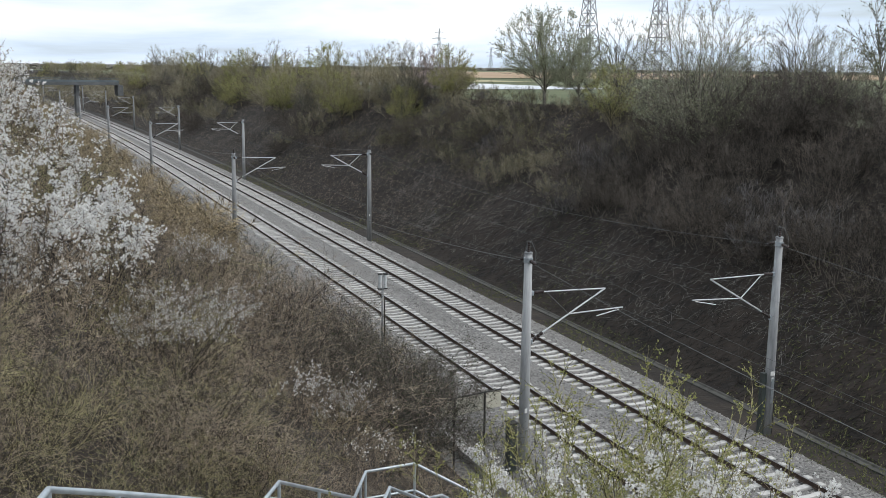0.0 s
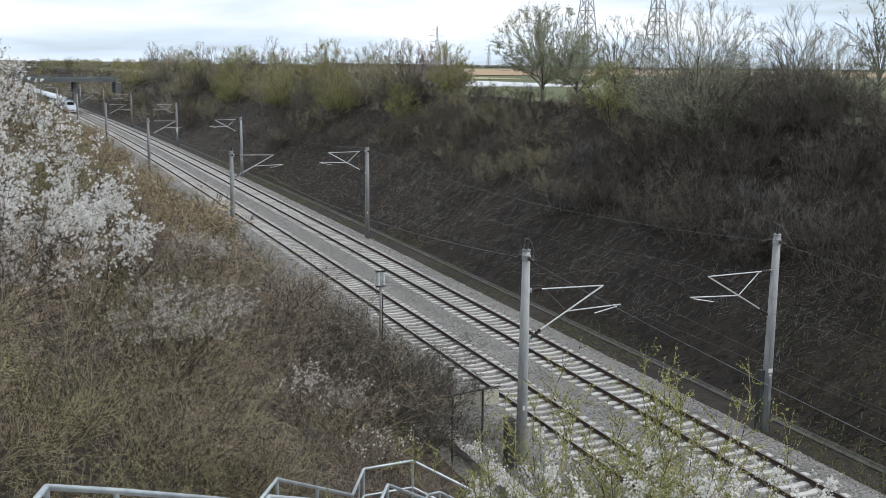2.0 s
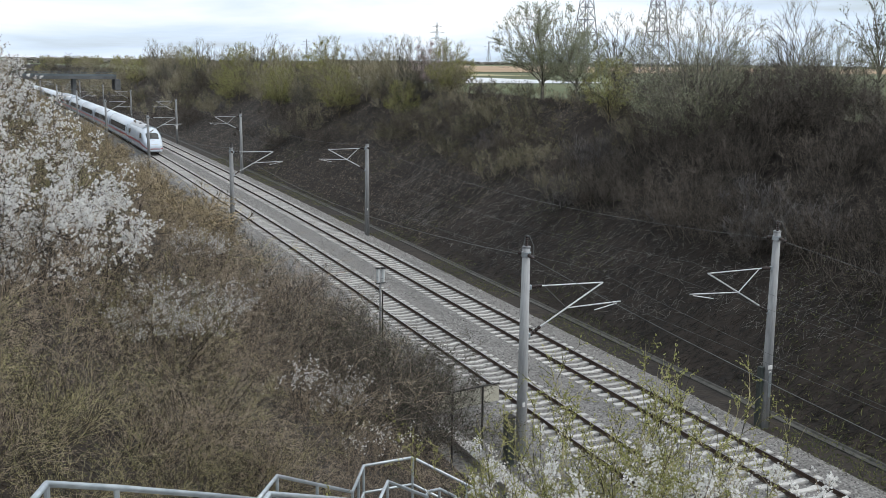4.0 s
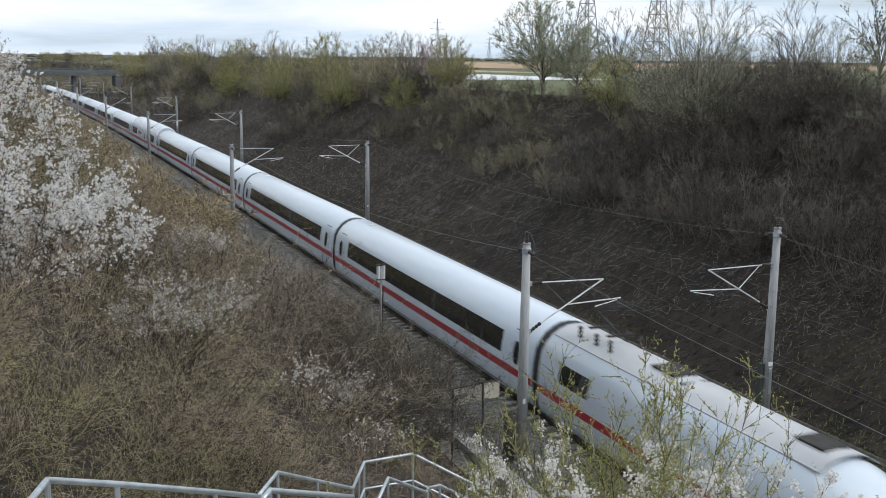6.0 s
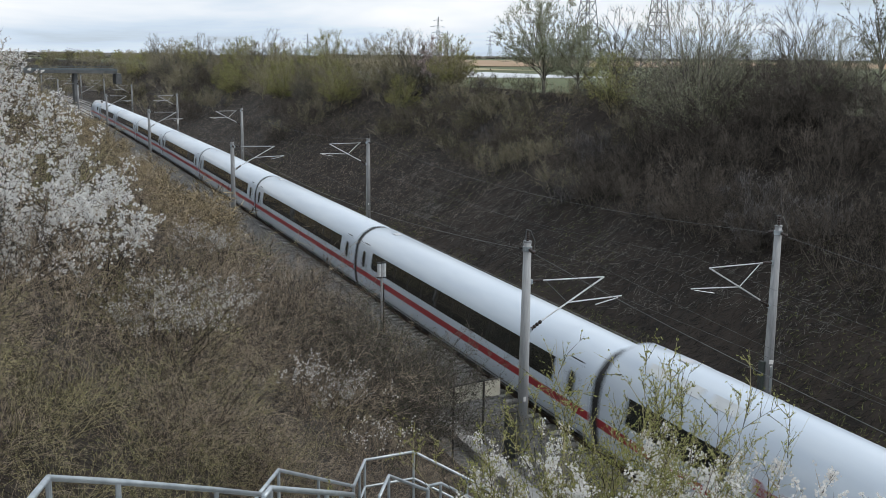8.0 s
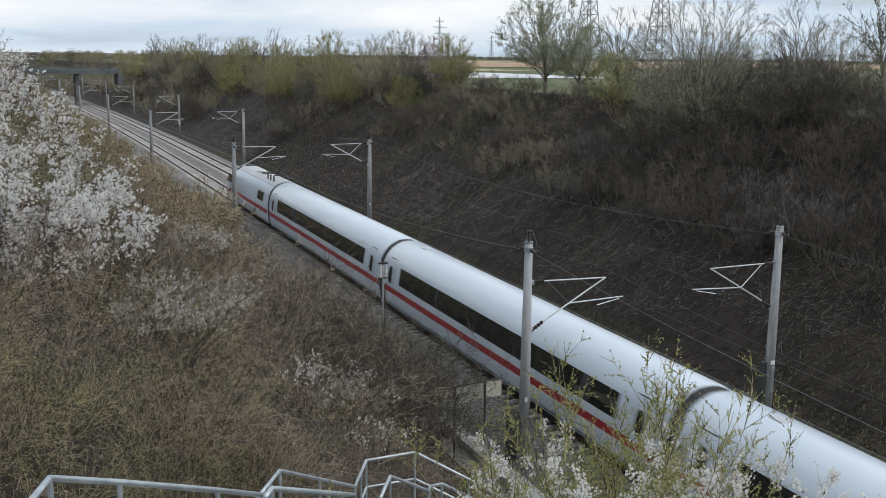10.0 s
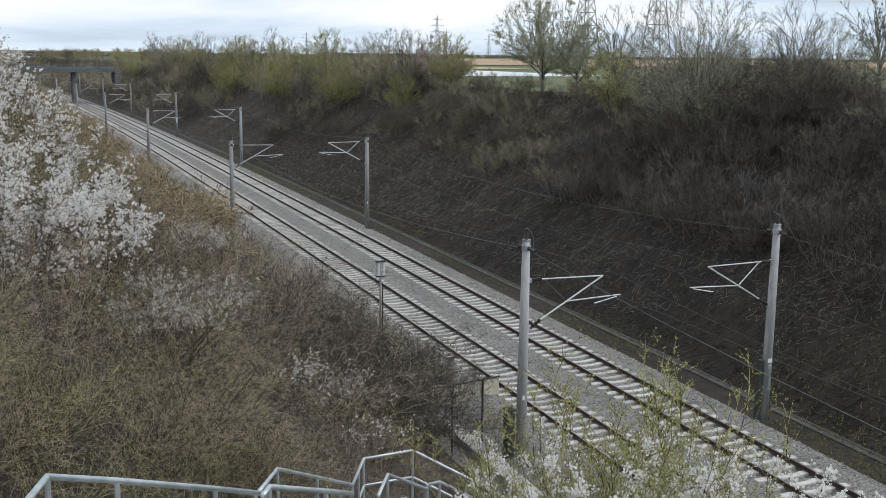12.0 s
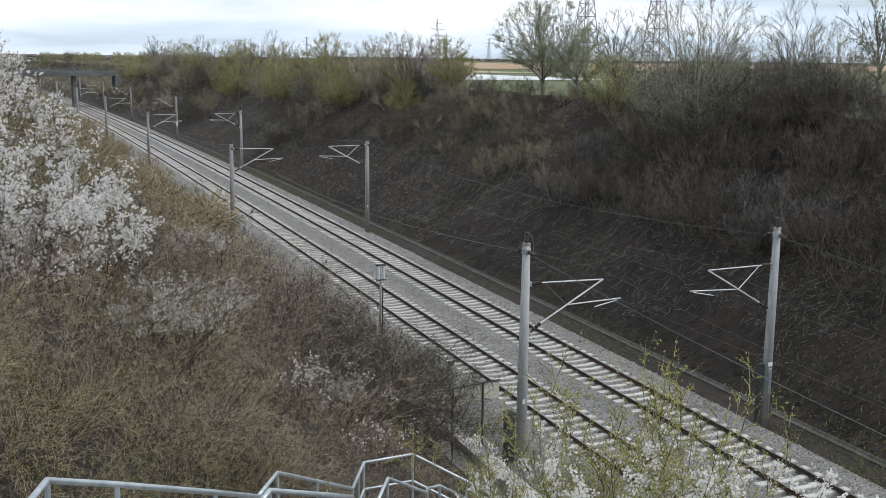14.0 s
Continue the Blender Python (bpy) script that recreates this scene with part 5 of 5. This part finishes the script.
# ---- stairs and railings on the near slope ----
def build_stairs():
    st = thing("slope_stairs", "concrete stairs down the cutting slope", "stairs")
    flights = [((-17.9, 6.4, 9.35), (-15.0, 11.0, 7.15)), ((-13.6, 12.9, 6.22), (-10.2, 12.6, 3.6))]
    for (x0, y0, z0), (x1, y1, z1) in flights:
        n = round((z0 - z1) / 0.18)
        a = math.atan2(y1 - y0, x1 - x0)
        run = math.hypot(x1 - x0, y1 - y0) / n
        for i in range(n):
            f = (i + 0.5) / n
            m = pose(x0 + (x1 - x0) * f, y0 + (y1 - y0) * f, z0 + (z1 - z0) * (i + 1) / n, 0, 0, math.degrees(a))
            part("step", add_box(bmesh.new(), 0, 0, -0.2, run + 0.03, 1.3, 0.4, 0.012, m), M["concrete"], st)
    part("landing", add_box(bmesh.new(), -14.2, 12.2, 6.0, 2.0, 2.4, 0.45, 0.02), M["concrete"], st, "concrete landing")
    part("top_landing", add_box(bmesh.new(), -18.4, 5.4, 9.1, 1.8, 2.4, 0.5, 0.02), M["concrete"], st, "concrete landing")

    def railing(points, label, mid=0.5, posts=None, r=0.0215, low=1.0):
        root = thing("stair_railing", label, "railing", "stair railings")
        top = [Vector(p) for p in points]
        part("handrail", add_tube(bmesh.new(), top, r, 12), M["galv"], root, smooth=True)
        if mid:
            part("mid_rail", add_tube(bmesh.new(), [p - Vector((0, 0, mid)) for p in top], r * 0.85, 10), M["galv"], root, smooth=True)
        for a, b in zip(top, top[1:]):
            n = max(1, round((b - a).length / 0.9))
            for i in range(n):
                q = a.lerp(b, i / n)
                part("post", add_tube(bmesh.new(), [q - Vector((0, 0, low)), q], r * 0.9, 8), M["galv"], root)
        q = top[-1]
        part("post", add_tube(bmesh.new(), [q - Vector((0, 0, low)), q], r * 0.9, 8), M["galv"], root)

    railing([(-18.40, 5.30, 10.72), (-18.2, 6.5, 10.48), (-17.77, 6.8, 10.27), (-17.01, 7.55, 9.79), (-16.5, 8.2, 9.4)], "galvanised tubular railing beside the upper stairs", mid=0)
    railing([(-16.37, 9.25, 8.92), (-15.81, 10.84, 8.49), (-14.62, 11.87, 7.70), (-13.9, 13.71, 7.25), (-13.17, 13.61, 7.32), (-12.37, 13.43, 6.85), (-11.5, 13.3, 6.3)], "galvanised tubular railing round the stair landing", mid=0.42)
    railing([(-16.81, 6.72, 10.05), (-16.72, 6.92, 10.02), (-16.2, 7.3, 9.75), (-15.6, 8.6, 9.1)], "galvanised tubular railing of the upper stairs", mid=0)
    railing([(-14.61, 10.85, 7.98), (-14.09, 12.04, 7.70), (-13.48, 12.22, 7.33), (-13.39, 12.41, 7.30), (-13.06, 12.79, 7.14), (-12.2, 12.8, 6.6)], "galvanised tubular railing of the lower stairs", mid=0)


build_stairs()


# ---- trackside things ----
def build_trackside():
    s = thing("trackside_sign", "cream board sign on two dark steel posts", "sign")
    s.matrix_basis = at(-4.3, 31.8, 0, 12)
    part("board", add_box(bmesh.new(), 0, 0, 1.55, 2.6, 0.05, 0.62, 0.01), M["sign"], s)
    part("top_edge", add_box(bmesh.new(), 0, 0, 1.88, 2.64, 0.09, 0.03, 0.005), M["dark"], s, "dark upper frame")
    for x in (-0.75, 0.55):
        part("post", add_tube(bmesh.new(), [(x, -0.06, -0.9), (x, -0.06, 1.9)], 0.04, 10), M["dark"], s)
    d = thing("trackside_lamp", "grey post with two frosted lamp housings beside the track", "lamp post")
    d.matrix_basis = at(-2.9, 45.7, 0)
    part("post", add_tube(bmesh.new(), [(0, 0, -0.9), (0, 0, 3.4)], 0.055, 10), M["pole"], d, smooth=True)
    part("cable", add_tube(bmesh.new(), [(0.1, -0.03, -0.9), (0.09, -0.03, 1.5), (0.11, 0, 2.4)], 0.03, 6), M["dark"], d, "black cable")
    part("loop_cable", add_tube(bmesh.new(), [(-0.22, 0, 2.75), (-0.24, 0, 2.45), (-0.12, 0, 2.3), (0, 0, 2.35)], 0.012, 6), M["dark"], d)
    for x in (-0.13, 0.13):
        h = part("housing", add_tube(bmesh.new(), [(x, 0, 2.8), (x, 0, 3.45)], 0.085, 14), M["lamp"], d, "frosted housing")
        part("cap", add_box(bmesh.new(), x, 0, 3.48, 0.2, 0.2, 0.06, 0.015), M["dark"], h)
        part("foot", add_box(bmesh.new(), x, 0, 2.77, 0.2, 0.2, 0.05, 0.012), M["dark"], h)
    b = thing("cable_cabinet", "narrow dark grey steel cabinet beside a mast", "cabinet")
    b.matrix_basis = at(-3.25, 30.7, -0.8, 5)
    part("housing", add_box(bmesh.new(), 0, 0, 0.95, 0.28, 0.34, 1.9, 0.02), M["cabinet"], b)
    part("lid", add_box(bmesh.new(), 0, 0, 1.92, 0.33, 0.39, 0.05, 0.012), M["dark"], b)
    w = sweep("cable_trough", [(-4.35, -0.78), (-4.35, -0.42), (-3.75, -0.42), (-3.75, -0.78)], [14 + 3 * i for i in range(8)], M["concrete"])
    tagged(w, "concrete cable trough along the track", "cable trough", kind="structure")


build_trackside()


# ---- pylons and distance ----
def build_pylon(x, y, z, height, width, arms, label):
    root = thing("power_pylon", label, "pylon", "power pylons")
    root.matrix_basis = pose(x, y, z, 0, 0, 25)
    bm = bmesh.new()
    t = 0.10 + height * 0.0022

    def half(zz):
        f = zz / height
        return width / 2 * (1 - f) ** 1.25 * 0.92 + width * 0.03

    levels = [height * (1 - (1 - i / 11) ** 1.12) for i in range(12)]
    for a, b in zip(levels, levels[1:]):
        ca = [(sx * half(a), sy * half(a), a) for sx, sy in ((1, 1), (-1, 1), (-1, -1), (1, -1))]
        cb = [(sx * half(b), sy * half(b), b) for sx, sy in ((1, 1), (-1, 1), (-1, -1), (1, -1))]
        for k in range(4):
            add_tube(bm, [ca[k], cb[k]], t, 4)
            add_tube(bm, [ca[k], cb[(k + 1) % 4]], t * 0.6, 4)
            add_tube(bm, [ca[(k + 1) % 4], cb[k]], t * 0.6, 4)
            add_tube(bm, [cb[k], cb[(k + 1) % 4]], t * 0.6, 4)
    part("tower", bm, M["pylon"], root)
    for zz, ln in arms:
        bm = bmesh.new()
        for s in (-1, 1):
            add_tube(bm, [(0, half(zz), zz), (s * ln, 0, zz + 0.2)], t * 0.8, 4)
            add_tube(bm, [(0, -half(zz), zz), (s * ln, 0, zz + 0.2)], t * 0.8, 4)
            add_tube(bm, [(0, 0, zz + 1.8), (s * ln, 0, zz + 0.3)], t * 0.8, 4)
        part("crossarm", bm, M["pylon"], root)


def far_at(az, dist):
    return EYE[0] + math.sin(az) * dist, EYE[1] + math.cos(az) * dist


def build_distance():
    for az, dist, h, w in ((0.371, 1250, 50, 8), (0.380, 1750, 46, 8), (0.4207, 1900, 44, 8), (0.1817, 2200, 40, 8), (0.2474, 2000, 44, 8)):
        x, y = far_at(az, dist)
        build_pylon(x, y, 12, h, w, ((h * 0.62, 10), (h * 0.76, 13), (h * 0.9, 8)), "distant grey lattice power pylon")
    for az, dist, h, w in ((0.512, 430, 52, 9.5), (0.5777, 430, 54, 9.5), (0.468, 520, 30, 5)):
        x, y = far_at(az, dist)
        build_pylon(x, y, 11, h, w, ((h * 0.66, 11), (h * 0.8, 14)), "tall grey lattice power pylon in the field")
    # far woods along the horizon
    rng = np.random.default_rng(77)
    v, f = [], []
    for i in range(5200):
        az = rng.uniform(-0.2, 0.95)
        dist = rng.uniform(1500, 2300) if az > 0.26 else rng.uniform(800, 1800)
        x, y = far_at(az, dist)
        base = 9 + (dist - 300) * 0.002
        hgt = rng.uniform(3, 7) if az > 0.26 else rng.uniform(1, 4)
        wd = rng.uniform(2.5, 6)
        k = len(v)
        top = rng.normal(0, 0.8, 2)
        ring = [(x + wd * math.cos(6.283 * j / 5) * rng.uniform(0.6, 1.2), y + wd * math.sin(6.283 * j / 5) * rng.uniform(0.6, 1.2)) for j in range(5)]
        v += [(a, b, base - 2) for a, b in ring] + [(a, b, base + hgt * rng.uniform(0.5, 0.85)) for a, b in ring] + [(x + top[0], y + top[1], base + hgt)]
        for j in range(5):
            m = (j + 1) % 5
            f += [(k + j, k + m, k + 5 + m, k + 5 + j), (k + 5 + j, k + 5 + m, k + 10)]
    tagged(mesh_obj("far_woods", v, f, M["woods"]), "brown leafless woods along the horizon", "woods", kind="stuff")


build_distance()


# ---- the sleepers and rails, piece by piece ----
SLEEPER = sleeper_mesh()
build_track(0.0, "near railway track on pale concrete sleepers", SLEEPER)
build_track(SPACING, "far railway track on pale concrete sleepers", SLEEPER)

motions()
